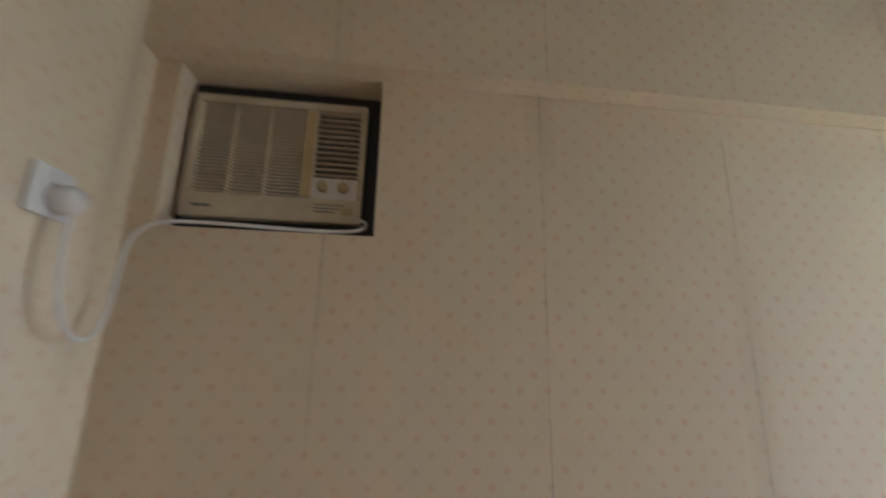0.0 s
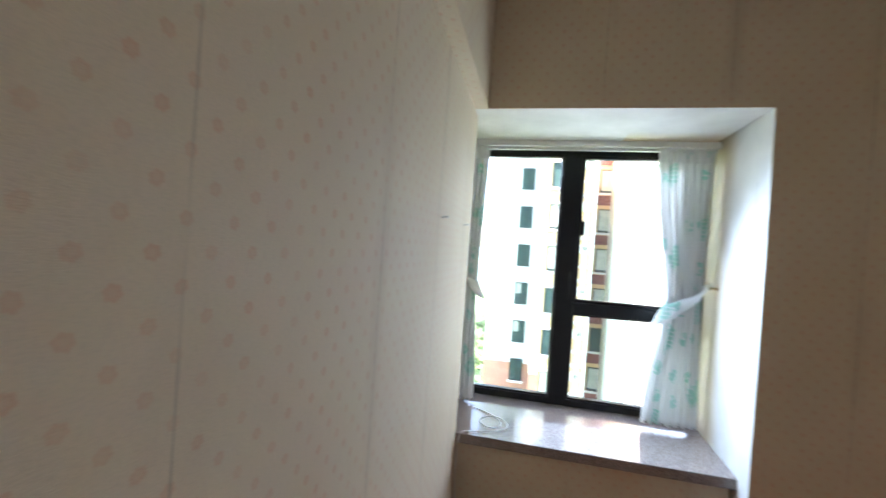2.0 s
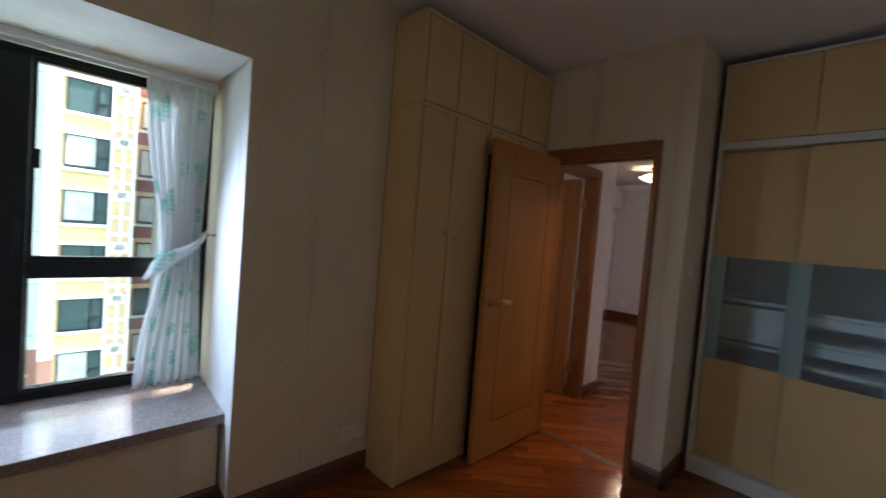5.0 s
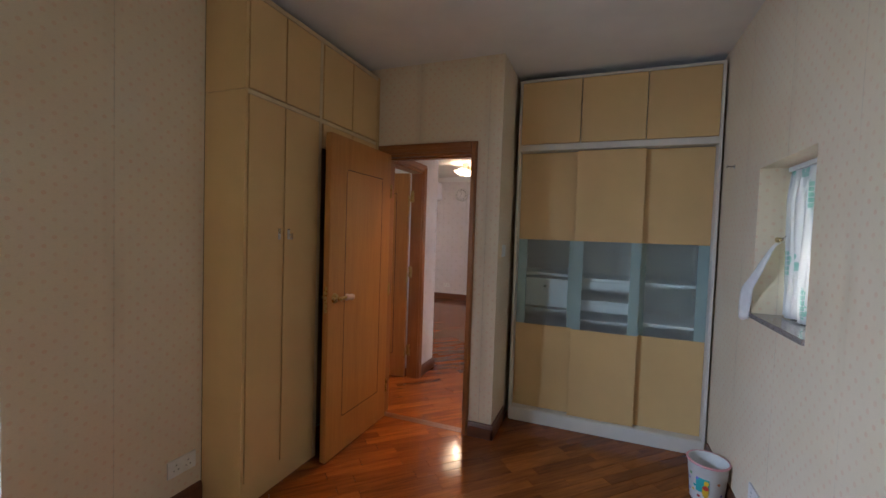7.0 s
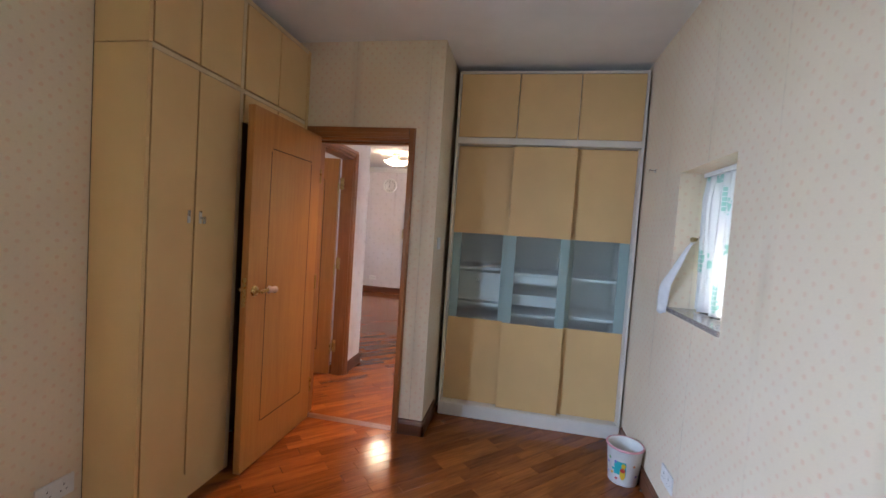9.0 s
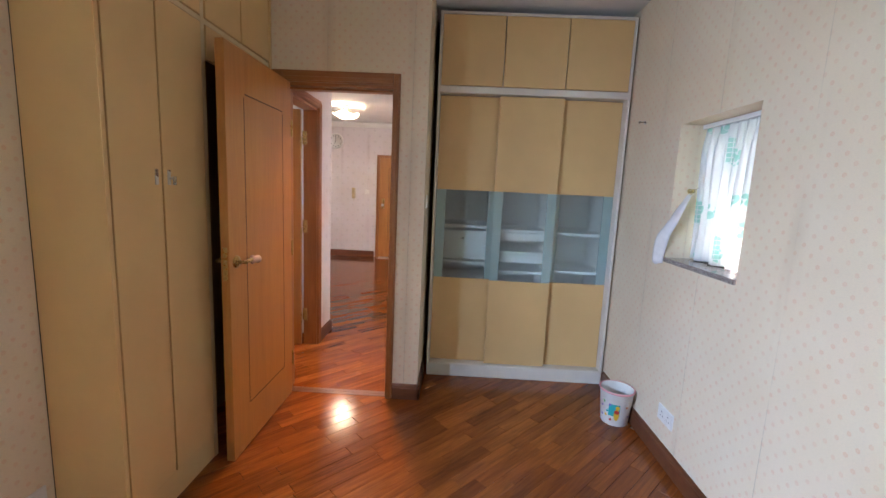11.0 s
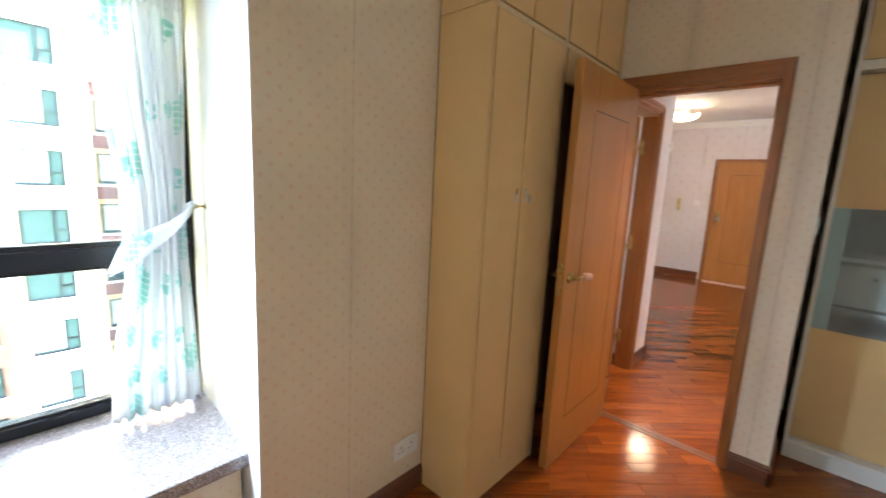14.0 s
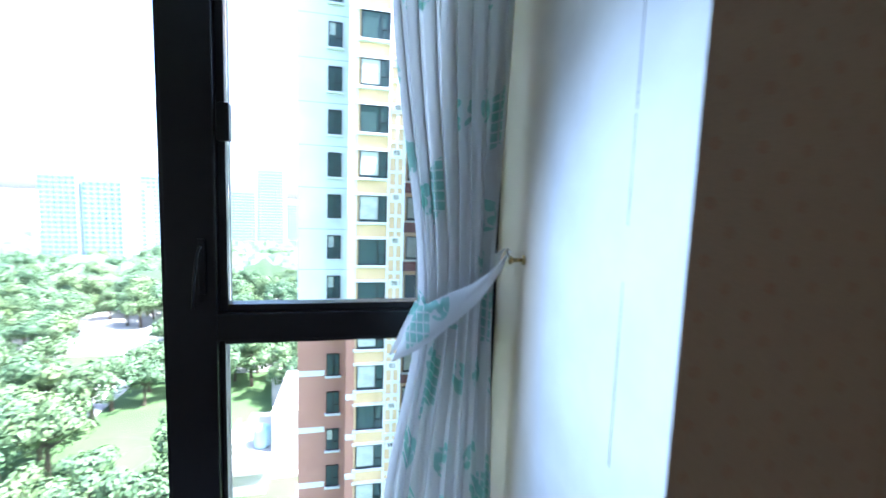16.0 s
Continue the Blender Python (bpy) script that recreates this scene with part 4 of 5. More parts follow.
part("rim", bm, plain("pink_rim", (0.72, 0.34, 0.36), 0.4), bk, "pink rim", True)
INKS = [plain("print_" + n, c, 0.4) for n, c in (("teal", (0.02, 0.42, 0.42)), ("yellow", (0.80, 0.50, 0.03)), ("red", (0.55, 0.04, 0.03)), ("violet", (0.22, 0.17, 0.55)), ("green", (0.12, 0.45, 0.12)), ("orange", (0.75, 0.3, 0.1)))]


def decal(az, z, w, h, ink, lift=0.0008, round_=False):
    """A printed patch that follows the bucket's side."""
    bm = bmesh.new()
    cells, rows_n = 8, 8
    vs = []
    for j in range(rows_n + 1):
        zz = z + h * (j / rows_n - 0.5)
        r = 0.091 + (zz - 0.006) * (0.021 / 0.219) + lift
        k = math.sqrt(max(0.0, 1 - (2 * j / rows_n - 1) ** 2)) if round_ else 1.0
        vs.append([bm.verts.new((r * math.cos(radians(az) + (i / cells - 0.5) * w * k / r), r * math.sin(radians(az) + (i / cells - 0.5) * w * k / r), zz)) for i in range(cells + 1)])
    for j in range(rows_n):
        for i in range(cells): bm.faces.new((vs[j][i], vs[j][i + 1], vs[j + 1][i + 1], vs[j + 1][i]))
    part("print", bm, INKS[ink], bk)


bk.scale = (0.9, 0.9, 0.95)
AZ = 52
decal(AZ + 12, 0.115, 0.075, 0.085, 0)
decal(AZ + 22, 0.085, 0.035, 0.085, 1, 0.0014, True); decal(AZ + 24, 0.135, 0.026, 0.03, 1, 0.0014, True); decal(AZ + 22, 0.105, 0.034, 0.03, 2, 0.0018, True)
for a, z, i in ((-28, 0.16, 4), (-38, 0.125, 3), (-14, 0.10, 0), (-40, 0.06, 3), (-20, 0.07, 1), (-4, 0.15, 3), (0, 0.045, 2), (-70, 0.14, 5), (-75, 0.08, 4), (-100, 0.12, 3), (60, 0.14, 5), (75, 0.07, 3)):
    decal(AZ + a, z, 0.018, 0.017, i, 0.001, True)

# ---- living room things ----
clock = thing("wall_clock", (2.87, LS, 2.288), "round white wall clock with dark numerals", "clock")
bm = bmesh.new()
lathe(bm, [(0.0, 0.0), (0.15, 0.0), (0.152, 0.02), (0.145, 0.035), (0.135, 0.035), (0.13, 0.022), (0.0, 0.02)], sides=40)
c = part("case", bm, PLASTIC, clock, "", True)
c.matrix_local = pose(0, 0, 0, -90, 0, 0)
for i in range(12):
    a = radians(30 * i)
    bm = bmesh.new()
    box(bm, -0.006, 0.006, 0.021, 0.023, -0.013, 0.013)
    part("numeral", bm, GREY_TEXT, clock).matrix_local = Matrix.Translation((-0.105 * math.sin(a), 0, 0.105 * math.cos(a)))
for nm, a, l in (("hour_pointer", 150, 0.06), ("minute_pointer", 3, 0.09)):
    bm = bmesh.new()
    box(bm, -0.004, 0.004, 0.024, 0.026, -0.012, l)
    part(nm, bm, GREY_TEXT, clock).matrix_local = pose(0, 0, 0, 0, a, 0)
ph = thing("door_phone", (2.50, LS, 1.28), "cream wall intercom handset", "intercom")
boxpart("base", (-0.04, 0.04, 0.0, 0.03, -0.10, 0.11), IVORY, ph, 0.006)
boxpart("handset", (-0.025, 0.025, 0.03, 0.062, -0.10, 0.11), IVORY_DARK, ph, 0.012)
curve("cord", [(0, 0.03, -0.1), (0.01, 0.04, -0.14), (-0.02, 0.04, -0.16), (-0.01, 0.03, -0.1)], 0.004, IVORY, ph)
wall_socket("light_switch", (2.232, LS + 0.0005, 1.32), 90, 1, "white light switch beside the entrance door", True)
wall_socket("double_socket", (3.14, LS + 0.0005, 0.305), 90, 2, "white double wall socket in the living room")


def ceiling_lamp(at, glass_mat, label):
    l = thing("ceiling_lamp", at, label, "ceiling lamp")
    bm = bmesh.new()
    lathe(bm, [(0.0, 0.0), (0.06, 0.0), (0.055, -0.03), (0.02, -0.045), (0.02, -0.13), (0.0, -0.13)], sides=24)
    part("canopy", bm, BRASS, l, "", True)
    bm = bmesh.new()
    lathe(bm, [(0.20, -0.135), (0.185, -0.15), (0.13, -0.185), (0.05, -0.205), (0.0, -0.208)], sides=32)
    for v in bm.verts:
        a = math.atan2(v.co.y, v.co.x)
        v.co.z += 0.02 * math.cos(4 * a) * (math.hypot(v.co.x, v.co.y) / 0.2) ** 2
    g = part("shade", bm, glass_mat, l, "wavy opal glass bowl", True)
    sol = g.modifiers.new("thickness", "SOLIDIFY"); sol.thickness = 0.004
    for i in range(4):
        a = math.pi / 2 * i + 0.78
        bm = bmesh.new()
        tube(bm, (0.02 * math.cos(a), 0.02 * math.sin(a), -0.06), (0.17 * math.cos(a), 0.17 * math.sin(a), -0.14), 0.004, sides=8)
        part("arm", bm, BRASS, l)
    return l


ceiling_lamp((2.22, -6.5, LT), OPAL, "lit ceiling lamp with opal glass bowl")
hl = thing("hall_lamp", (1.13, -3.30, 2.44), "small round brass hall ceiling lamp", "ceiling lamp")
bm = bmesh.new()
lathe(bm, [(0.0, 0.0), (0.075, 0.0), (0.075, -0.012), (0.05, -0.02), (0.02, -0.03), (0.0, -0.03)], sides=24)
part("canopy", bm, BRASS, hl, "", True)
ceiling_lamp((2.15, -4.6, LT), OPAL_OFF, "unlit ceiling lamp with opal glass bowl")
# Unseen window, added as an opening for the side room fill lamp.
rw = thing("window_side_room", (3.5, -3.175, 0.9), "unseen black framed window added for the side room fill light", "window")
for d in ((-0.03, 0.03, -0.375, -0.335, 0, 1.2), (-0.03, 0.03, 0.335, 0.375, 0, 1.2), (-0.03, 0.03, -0.335, 0.335, 0, 0.04), (-0.03, 0.03, -0.335, 0.335, 1.16, 1.2)):
    boxpart("window_frame", d, BLACK, rw)
p = boxpart("pane", (-0.003, 0.003, -0.335, 0.335, 0.04, 1.16), GLASS, rw, 0)
p.visible_shadow = False
lw = thing("window_living", (LW - 0.1, -5.0, 0.8), "wide black framed living room window", "window")
for d in ((-0.03, 0.03, -1.2, -1.15, 0, 1.6), (-0.03, 0.03, 1.15, 1.2, 0, 1.6), (-0.03, 0.03, -1.15, 1.15, 0, 0.05), (-0.03, 0.03, -1.15, 1.15, 1.55, 1.6), (-0.03, 0.03, -0.03, 0.03, 0.05, 1.55)):
    boxpart("window_frame", d, BLACK, lw)
for a, b in ((-1.15, -0.03), (0.03, 1.15)):
    p = boxpart("pane", (-0.003, 0.003, a, b, 0.05, 1.55), GLASS, lw, 0)
    p.visible_shadow = False

# ---- outdoors ----
GZ = -50.0


def outdoor(name, color, color2, scale, rough=0.9, bump=0.3):
    k = Mat(name, color, rough)
    p = k.coords()
    k.base(k.mix(k.ramp(k.noise(p, scale, 5.0, 0.6), [(0.35, (0,) * 3), (0.65, (1,) * 3)]), color, color2))
    k.bump(k.noise(p, scale * 8, 3.0), bump, 0.05)
    return k.m


GRASS = outdoor("grass_ground", (0.06, 0.115, 0.035), (0.09, 0.16, 0.05), 0.05)
PAVE = outdoor("pale_paving", (0.52, 0.50, 0.47), (0.42, 0.40, 0.38), 0.15)
TW_WHITE = outdoor("pale_facade_paint", (0.72, 0.73, 0.74), (0.64, 0.65, 0.66), 0.5)
TW_ORANGE = outdoor("ochre_facade_paint", (0.70, 0.50, 0.30), (0.64, 0.45, 0.26), 0.6)
TW_RED = outdoor("brick_red_facade_tile", (0.42, 0.22, 0.17), (0.38, 0.19, 0.15), 0.8)
TW_MAROON = outdoor("maroon_spandrel", (0.26, 0.12, 0.12), (0.22, 0.10, 0.10), 0.8)
TW_GLASS = Mat("tinted_window_glass", (0.05, 0.085, 0.085), 0.12, Specular_IOR_Level=0.18).m
TW_BLIND = outdoor("drawn_pale_curtain", (0.50, 0.54, 0.50), (0.36, 0.40, 0.38), 2.0)
# Far towers: distance haze is painted in as a pale bluish tint.
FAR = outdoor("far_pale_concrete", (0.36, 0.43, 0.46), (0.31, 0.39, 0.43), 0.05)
# Emission imitates bright haze over the backdrop hills.
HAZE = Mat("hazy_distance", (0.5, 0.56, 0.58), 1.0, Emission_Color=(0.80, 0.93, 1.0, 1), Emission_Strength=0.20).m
# Far window bands carry the same painted haze tint.
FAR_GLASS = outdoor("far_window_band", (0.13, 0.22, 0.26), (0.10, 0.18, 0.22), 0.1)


def leaves(name):
    k = Mat(name, (0.08, 0.13, 0.03), 0.7)
    r = k.t.nodes.new("ShaderNodeNewGeometry").outputs["Random Per Island"]
    o = k.t.nodes.new("ShaderNodeObjectInfo").outputs["Random"]
    t = k.ramp(r, [(0, (0.065, 0.125, 0.055)), (0.5, (0.10, 0.17, 0.075)), (1, (0.15, 0.22, 0.105))])
    k.base(k.mix(1.0, t, k.ramp(o, [(0, (0.75, 0.85, 0.9)), (1, (1.25, 1.12, 0.9))]), "MULTIPLY"))
    return k.m


LEAF = leaves("tree_leaves")
BARK = outdoor("tree_bark", (0.10, 0.075, 0.05), (0.07, 0.05, 0.035), 3)
bm = bmesh.new()
bmesh.ops.create_grid(bm, x_segments=2, y_segments=2, size=4600, matrix=Matrix.Translation((300, 0, GZ)))
tagged(new("ground", mesh("ground", bm, GRASS)), "grassy ground far below the window", "", "", "structure")
structure("road", [(70, 130, -6, 9, GZ, GZ + 0.15), (78, 104, 9, 23, GZ, GZ + 0.15), (150, 230, 30, 120, GZ, GZ + 0.15), (130, 150, 8, 60, GZ, GZ + 0.15), (104, 129.9, 58, 92, GZ, GZ + 0.15)], PAVE, "pale paved yard and road among trees")
structure("podium_building", [(80, 100, 4.0, 14.2, GZ, GZ + 12), (107, 121, 12, 19, GZ, GZ + 7)], PAVE, "pale flat-roofed podium below the tower")
structure("podium_terrace", [(74, 92, 14.3, 23.0, GZ, GZ + 4.0), (73.6, 74, 14.3, 23.0, GZ + 4.0, GZ + 5.0), (74, 92, 22.6, 23.0, GZ + 4.0, GZ + 5.0)], PAVE, "pale paved terrace with a low parapet beside the podium")
tank = thing("water_tank", (83.0, 16.4, GZ + 4.0), "pale blue round water tank on the terrace", "water tank")
bm = bmesh.new()
lathe(bm, [(0.0, 0.0), (1.5, 0.0), (1.6, 0.3), (1.6, 3.2), (1.45, 3.6), (0.8, 3.9), (0.0, 4.0)], sides=24)
part("drum", bm, outdoor("pale_blue_tank", (0.45, 0.66, 0.74), (0.38, 0.58, 0.68), 0.6), tank, "", True)


bm = bmesh.new()
ridge = []
for i in range(111):
    a = radians(-40 + i)
    h = 38 + 20 * noise.noise((i * 0.09, 3.1, 0)) + 8 * noise.noise((i * 0.4, 7.7, 0))
    ridge.append([bm.verts.new((d * math.cos(a), d * math.sin(a), z)) for d, z in ((640, GZ), (700, GZ + 0.5 * max(18, h)), (900, GZ + max(58, h)), (1300, GZ))])
for p, q in zip(ridge, ridge[1:]):
    for k in range(3): bm.faces.new((p[k], q[k], q[k + 1], p[k + 1]))
tagged(new("backdrop_hills", mesh("backdrop_hills", bm, HAZE, True)), "distant hills on the horizon, glowing pale in place of haze", "", "", "structure")


verts, faces = [], []
NA, ND = 150, 110
for j in range(ND + 1):
    d = 230 * (640 / 230) ** (j / ND)
    for i in range(NA + 1):
        a = radians(-8 + 70 * i / NA)
        x, y = d * math.cos(a), d * math.sin(a)
        h = 8 + 7 * noise.noise((x * 0.05, y * 0.05, 1.0)) + 5 * noise.noise((x * 0.17, y * 0.17, 5.0)) + 12 * noise.noise((x * 0.006, y * 0.006, 9.0))
        verts.append((x, y, GZ + (max(0.5, h) if j > 2 else -1.0)))
for j in range(ND):
    for i in range(NA):
        n = j * (NA + 1) + i
        faces.append((n, n + 1, n + NA + 2, n + NA + 1))
data = bpy.data.meshes.new("far_woods")
data.from_pydata(verts, [], faces)
data.materials.append(outdoor("far_tree_canopy", (0.07, 0.12, 0.06), (0.13, 0.19, 0.10), 0.12, 0.9, 1.0))
tagged(new("far_woods", data), "far wooded slope of dense green canopy", "", "", "stuff")


def tower_window(w, h, leaf_share, shade):
    """Meshes of one window: frame, panes and a sill, facing -x, with its low left corner at the origin and running to -y."""
    fr = bmesh.new()
    t = 0.07
    for q in ((-t, 0, 0, h), (-w, -w + t, 0, h), (-w + t, -t, 0, t), (-w + t, -t, h - t, h), (-w * leaf_share - t / 2, -w * leaf_share + t / 2, t, h - t), (-w + t, -w * leaf_share - t / 2, h * 0.36, h * 0.36 + t)):
        box(fr, -0.05, 0.08, *q)
    gl = bmesh.new()
    box(gl, 0.02, 0.04, -w + t, -t, t, h - t)
    dr = bmesh.new()
    box(dr, 0.005, 0.015, -w * leaf_share + t / 2, -t, t + (0.1 if shade else h * 0.45), h - t)
    si = bmesh.new()
    box(si, -0.18, 0.1, -w - 0.1, 0.1, -0.14, 0)
    return mesh("frame", fr, BLACK), mesh("pane", gl, TW_GLASS), mesh("drawn_curtain", dr, TW_BLIND), mesh("sill", si, TW_WHITE)


def add_window(parent, at, kit, shaded):
    w = new("window", kit[0]); w.parent = parent; w.location = at
    for data in (kit[1], kit[3]) + ((kit[2],) if shaded else ()):
        o = new(data.name.split(".")[0], data); o.parent = w
    return w


TX, FL = 29.5, 2.945
FRONT, BACK = 0.0, 2.6
tower = thing("apartment_tower", (TX, 0, GZ), "tall pale and ochre apartment tower with rows of windows", "building")
RED_TOP = -7.05 - GZ
for nm, d, m in (("white_wall", (BACK, 14, 0.15, 3.62, RED_TOP, 95), TW_WHITE), ("red_wall", (BACK, 14, 0.15, 3.62, 0, RED_TOP - 0.001), TW_RED),
                 ("pale_pier", (FRONT + 0.05, 13.9, -0.42, 0.149, RED_TOP, 95), TW_WHITE), ("red_pier", (FRONT + 0.05, 13.9, -0.42, 0.149, 0, RED_TOP - 0.001), TW_RED),
                 ("ochre_wall", (FRONT + 0.08, 13.8, -3.5, -0.421, 0, 95), TW_ORANGE), ("cream_wing", (BACK, 15, -8.2, -3.501, 0, 95), TW_ORANGE)):
    boxpart(nm, d, m, tower, 0)
rnd = random.Random(5)
narrow, wide, wing = tower_window(0.95, 1.70, 0.52, False), tower_window(1.86, 1.78, 0.70, True), tower_window(1.6, 1.75, 0.6, True)
niche = bmesh.new()
for q in ((-1.02, -0.86, 0, FL), (-0.52, -0.38, 0, FL), (0.0, 0.14, 0, FL), (-0.86, 0.0, 0, 0.2), (-0.86, 0.0, 0.98, 1.16), (-0.86, 0.0, 1.98, 2.16)): box(niche, 0, 0.14, *q)
NICHE = mesh("balcony_grid", niche, TW_WHITE)
acb = bmesh.new()
box(acb, -0.12, 0.1, -0.80, -0.10, 2.2, 2.68, 0.02)
box(acb, -0.15, -0.12, -0.70, -0.20, 2.26, 2.62)
ACB = mesh("window_unit", acb, PLASTIC)
acg = bmesh.new()
for i in range(5): box(acg, -0.16, -0.151, -0.66, -0.24, 2.29 + i * 0.065, 2.325 + i * 0.065)
ACG = mesh("unit_grille", acg, VENT_BLACK)
band = bmesh.new(); box(band, -0.04, 0.1, -2.1, 0.12, 0, 0.2); box(band, -0.04, 0.1, -2.1, 0.12, FL - 0.98, FL - 0.80)
BAND = mesh("ledge", band, TW_WHITE)
mar = bmesh.new(); box(mar, -0.05, 0.0, -1.75, 0.1, 0, 0.72)
MAR = mesh("spandrel", mar, TW_MAROON)
wband = bmesh.new(); box(wband, -0.03, 0.02, 0, 1.9, 0, 0.42)
WBAND = mesh("white_band", wband, TW_WHITE)
jb = bmesh.new(); box(jb, -0.006, 0.0, 0.16, 3.6, 0, 0.05)
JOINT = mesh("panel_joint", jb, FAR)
pb = bmesh.new(); box(pb, -0.03, 0.02, -0.55, 0.15, 0, 0.42)
PBAND = mesh("pier_band", pb, TW_WHITE)
for k in range(-9, 7):
    top = 5.07 + FL * k - GZ
    add_window(tower, (BACK - 0.06, 1.58, top - 1.70), narrow, rnd.random() < 0.4)
    add_window(tower, (FRONT + 0.03, -0.58, top - 1.80), wide, rnd.random() < 0.75)
    add_window(tower, (BACK - 0.06, -4.12, top - 1.72), wing, rnd.random() < 0.6)
    for data, at in ((NICHE, (FRONT - 0.06, -2.60, top - 2.42)), (ACB, (FRONT, -2.58, top - 2.52)), (ACG, (FRONT, -2.58, top - 2.52)), (BAND, (FRONT, -0.46, top - 2.0)), (MAR, (BACK, -4.05, top - 2.62))):
        o = new(data.name, data); o.parent = tower; o.location = at
    if top < RED_TOP:
        o = new("pier_band", PBAND); o.parent = tower; o.location = (FRONT + 0.05, 0, top - 2.5)
    else:
        o = new("panel_joint", JOINT); o.parent = tower; o.location = (BACK, 0, top + 0.42)
for k in range(8):
    o = new("white_band", WBAND); o.parent = tower; o.location = (BACK, 1.72, RED_TOP - 4.3 - 1.5 * FL * k)
wt = thing("white_tower", (26.5, -6.45, GZ), "plain white apartment tower wing with rounded edge", "building")
bm = bmesh.new()
box(bm, 0, 9, -8, 1.5, 0, 59.5)
bmesh.ops.bevel(bm, geom=[e for e in bm.edges if abs(e.verts[0].co.z - e.verts[1].co.z) > 5], offset=0.6, segments=5, affect="EDGES")
part("wall", bm, TW_WHITE, wt)
for k in range(3):
    boxpart("ledge", (-0.4, 0.2, -4, 1.9, 57.2 - FL * k, 57.55 - FL * k), TW_WHITE, wt, 0.1)


def far_tower(at, w, d, h, label):
    t = thing("far_tower", at, label, "building", "distant towers")
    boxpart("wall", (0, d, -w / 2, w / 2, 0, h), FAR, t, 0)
    cols = max(3, int(w / 3.2))
    bm = bmesh.new()
    for c in range(cols):
        y = -w / 2 + (c + 0.5) * w / cols
        for s in range(int(h / 3)): box(bm, -0.15, 0.05, y - 0.8, y + 0.8, s * 3 + 1, s * 3 + 2.5)
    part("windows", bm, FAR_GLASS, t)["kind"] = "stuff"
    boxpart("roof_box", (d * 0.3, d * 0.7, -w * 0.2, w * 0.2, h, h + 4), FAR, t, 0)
    return t


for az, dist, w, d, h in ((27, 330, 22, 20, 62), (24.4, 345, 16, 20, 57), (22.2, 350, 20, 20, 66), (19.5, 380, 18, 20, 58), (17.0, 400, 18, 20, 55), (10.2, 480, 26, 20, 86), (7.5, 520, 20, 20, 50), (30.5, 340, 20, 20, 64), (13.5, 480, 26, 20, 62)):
    far_tower((dist * math.cos(radians(az)), dist * math.sin(radians(az)), GZ), w, d, h, "distant apartment tower, pale with painted haze")


def tree_meshes(seed):
    rnd = random.Random(seed)
    tk = bmesh.new()
    tube(tk, (0, 0, 0), (0.2, 0.1, 5), 0.35, 0.22, 9)
    lobes = []
    for i in range(13):
        a, r = rnd.uniform(0, 6.28), rnd.uniform(0.6, 3.4)
        c = Vector((r * math.cos(a), r * math.sin(a), rnd.uniform(5.2, 10.5) - r * 0.5))
        lobes.append((c, rnd.uniform(1.0, 2.1)))
        tube(tk, (0.2, 0.1, 4.6), c, 0.12, 0.03, 6)
    verts, faces = [], []
    for c, r in lobes:
        for _ in range(150):
            n = Vector((rnd.gauss(0, 1), rnd.gauss(0, 1), rnd.gauss(0.25, 1))).normalized()
            p = c + n * r * rnd.uniform(0.65, 1.1)
            p.z -= 0.25 * r * rnd.random()
            t = n.orthogonal().normalized() * rnd.uniform(0.16, 0.36)
            t.rotate(Matrix.Rotation(rnd.uniform(0, 6.28), 3, n))
            b = n.cross(t).normalized() * rnd.uniform(0.16, 0.34) + n * rnd.uniform(-0.08, 0.08)
            i = len(verts)
            verts += [p - t, p - b * 0.6, p + t, p + b]
            faces.append((i, i + 1, i + 2, i + 3))
    data = bpy.data.meshes.new("crown")
    data.from_pydata(verts, [], faces)
    data.materials.append(LEAF)
    return mesh("trunk", tk, BARK), data


kinds = [tree_meshes(s) for s in (1, 2, 3, 4)]
rnd = random.Random(21)
spots = []
for _ in range(1200):
    az, dist = rnd.uniform(-1.5, 41), rnd.uniform(62, 330)
    if 10 < az < 20 and 88 < dist < 118: continue
    if 2 < az < 18.5 and dist < 102: continue
    if 20 < az < 32 and 76 < dist < 98: continue
    if 24 < az < 38 and 126 < dist < 150: continue
    if az < 6 and dist < 92: continue
    if math.hypot(dist * math.cos(radians(az)) - 97, dist * math.sin(radians(az)) - 45) < 12: continue
    if 21 < az < 30 and 150 < dist < 195: continue
    x, y = dist * math.cos(radians(az)), dist * math.sin(radians(az))
    if all((x - a) ** 2 + (y - b) ** 2 > (4.4 + dist * 0.012) ** 2 for a, b in spots): spots.append((x, y))
for x, y in spots[:310]:
    tr = thing("tree", (x, y, GZ), "leafy green tree in the park below", "tree", "park trees", rnd.uniform(0, 360))
    s = rnd.uniform(0.85, 1.35) * (1 + math.hypot(x, y) / 700)
    tr.scale = (s * 1.12, s * 1.12, s)
    k = rnd.choice(kinds)
    for data in k:
        o = new(data.name.split(".")[0], data); o.parent = tr

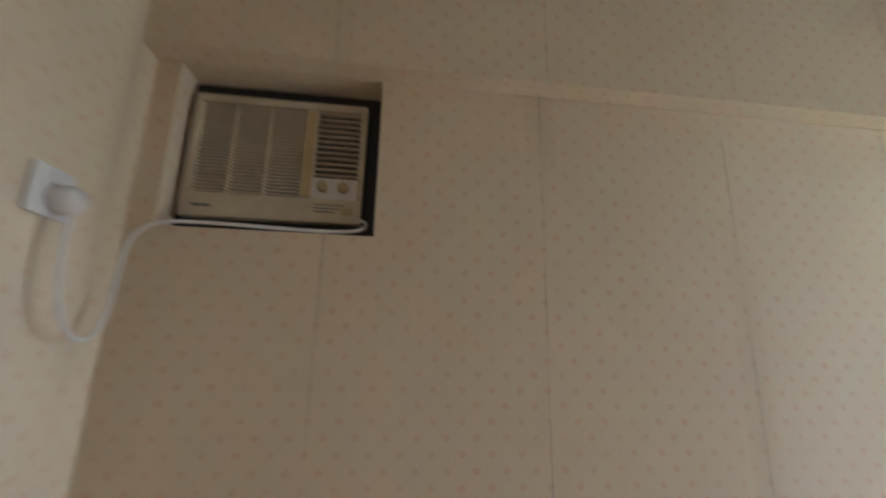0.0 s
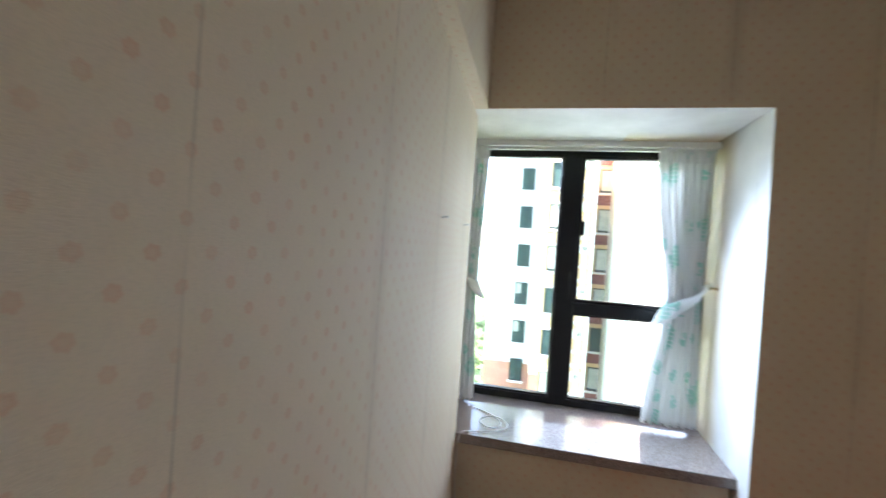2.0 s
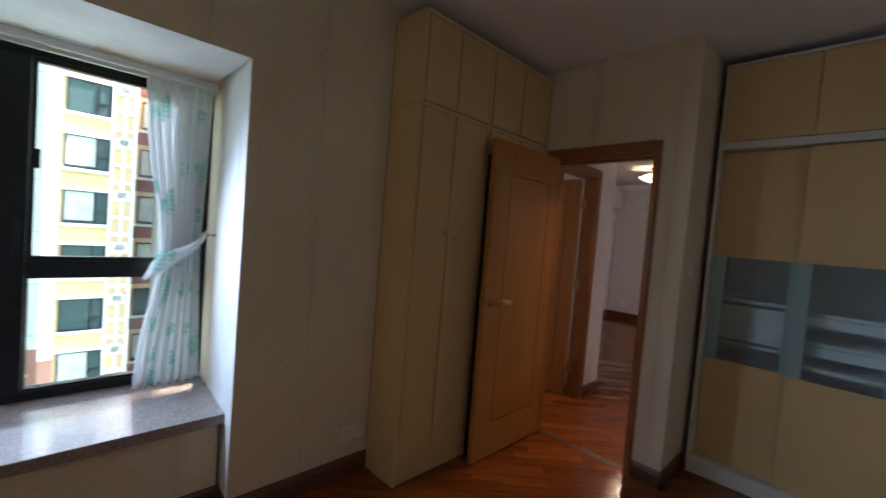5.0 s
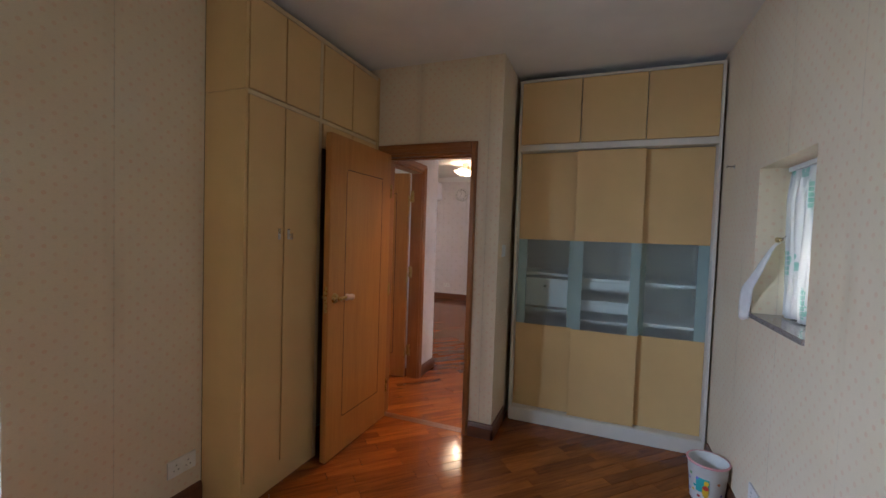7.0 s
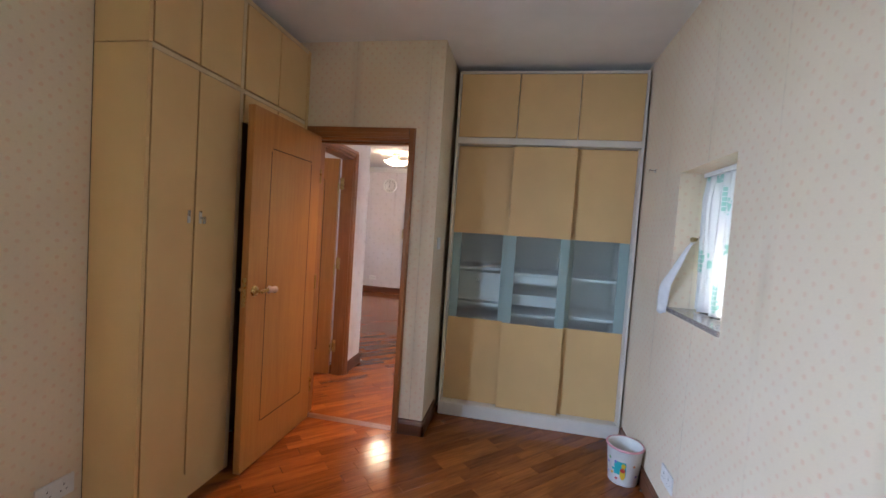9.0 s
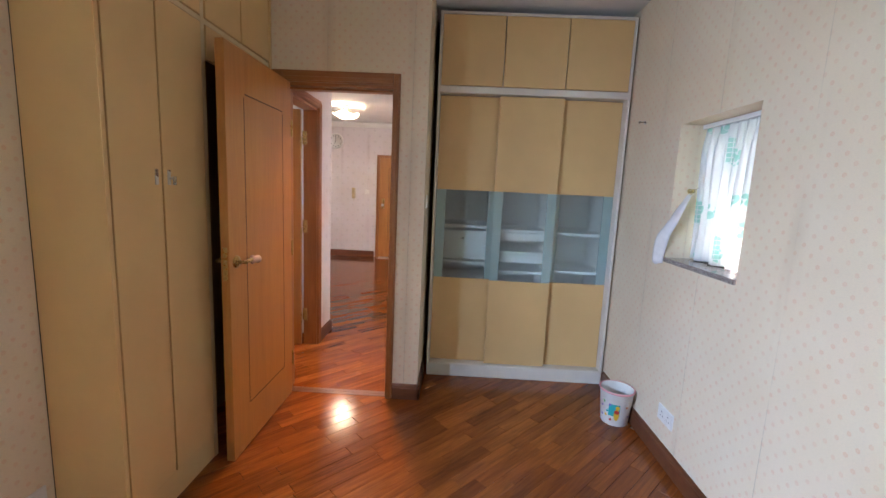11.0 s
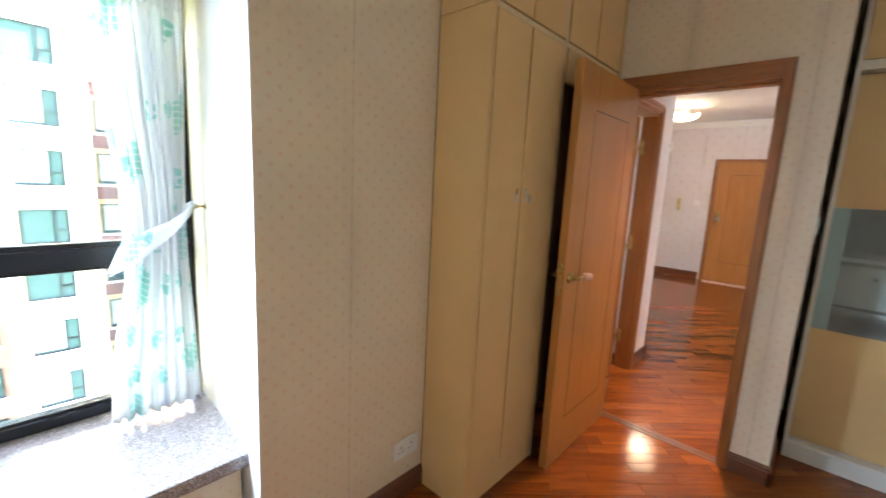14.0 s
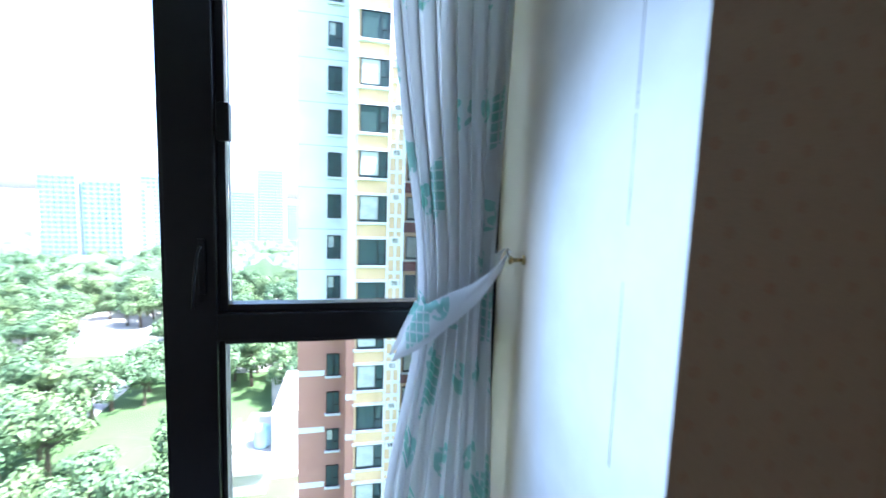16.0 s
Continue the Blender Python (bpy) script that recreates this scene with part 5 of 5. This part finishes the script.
# ---- parquet ----
PW, PL, GAP = 0.078, 0.46, 0.0012
bm = bmesh.new()
box(bm, -PL / 2 + GAP / 2, PL / 2 - GAP / 2, -PW / 2 + GAP / 2, PW / 2 - GAP / 2, -0.012, 0.0)
top_edges = [e for e in bm.edges if all(v.co.z > -0.001 for v in e.verts)]
bmesh.ops.bevel(bm, geom=top_edges, offset=0.0011, segments=1, affect="EDGES")
PLANK_MESH = mesh("plank", bm, PLANK)
floor = tagged(new("floor"), "glossy reddish-brown diagonal strip parquet floor", "", "", "structure")
bedroom, rest = [], []
rnd = random.Random(9)
cs = math.cos(radians(45))
for j in range(-90, 90):
    off = rnd.uniform(0, PL)
    for i in range(-22, 22):
        u, v = i * PL + off, j * PW
        x, y = 1.0 + (u - v) * cs, -3.0 + (u + v) * cs
        if W - 0.1 < x < 1.99 and -3.1 < y < N + 0.12 and not (y < S - 0.02 and x > 0.66): bedroom.append((x, y))
        elif (0.5 < x < 1.75 and -3.9 < y < S - 0.02) or (1.6 < x < 3.3 and -3.75 < y < -2.7) or (-1.55 < x < 3.6 and LS - 0.05 < y <= -3.9): rest.append((x, y))
bedroom.sort(key=lambda p: p[1])
for x, y in bedroom[:300]:
    o = new("plank", PLANK_MESH)
    o.parent = floor
    o.matrix_local = pose(x, y, rnd.uniform(-0.0004, 0.0002), rnd.gauss(0, 0.12), rnd.gauss(0, 0.05), 45)
src = [v.co.copy() for v in PLANK_MESH.vertices]
polys = [tuple(p.vertices) for p in PLANK_MESH.polygons]
verts, faces = [], []
for x, y in bedroom[300:] + rest:
    m, n = pose(x, y, rnd.uniform(-0.0001, 0.0), rnd.gauss(0, 0.012), rnd.gauss(0, 0.006), 45), len(verts)
    verts += [m @ c for c in src]
    faces += [tuple(n + a for a in p) for p in polys]
data = bpy.data.meshes.new("far_planks")
data.from_pydata(verts, [], faces)
data.materials.append(PLANK_REST)
tagged(new("far_planks", data), "", "", "", "stuff").parent = floor
for y in (S - 0.02, S - 0.055):
    structure("threshold", [(D0 - 0.01, D1 + 0.01, y - 0.017, y + 0.017, -0.01, 0.0018)], SKIRT, "flat wooden threshold strip", 0.0012)
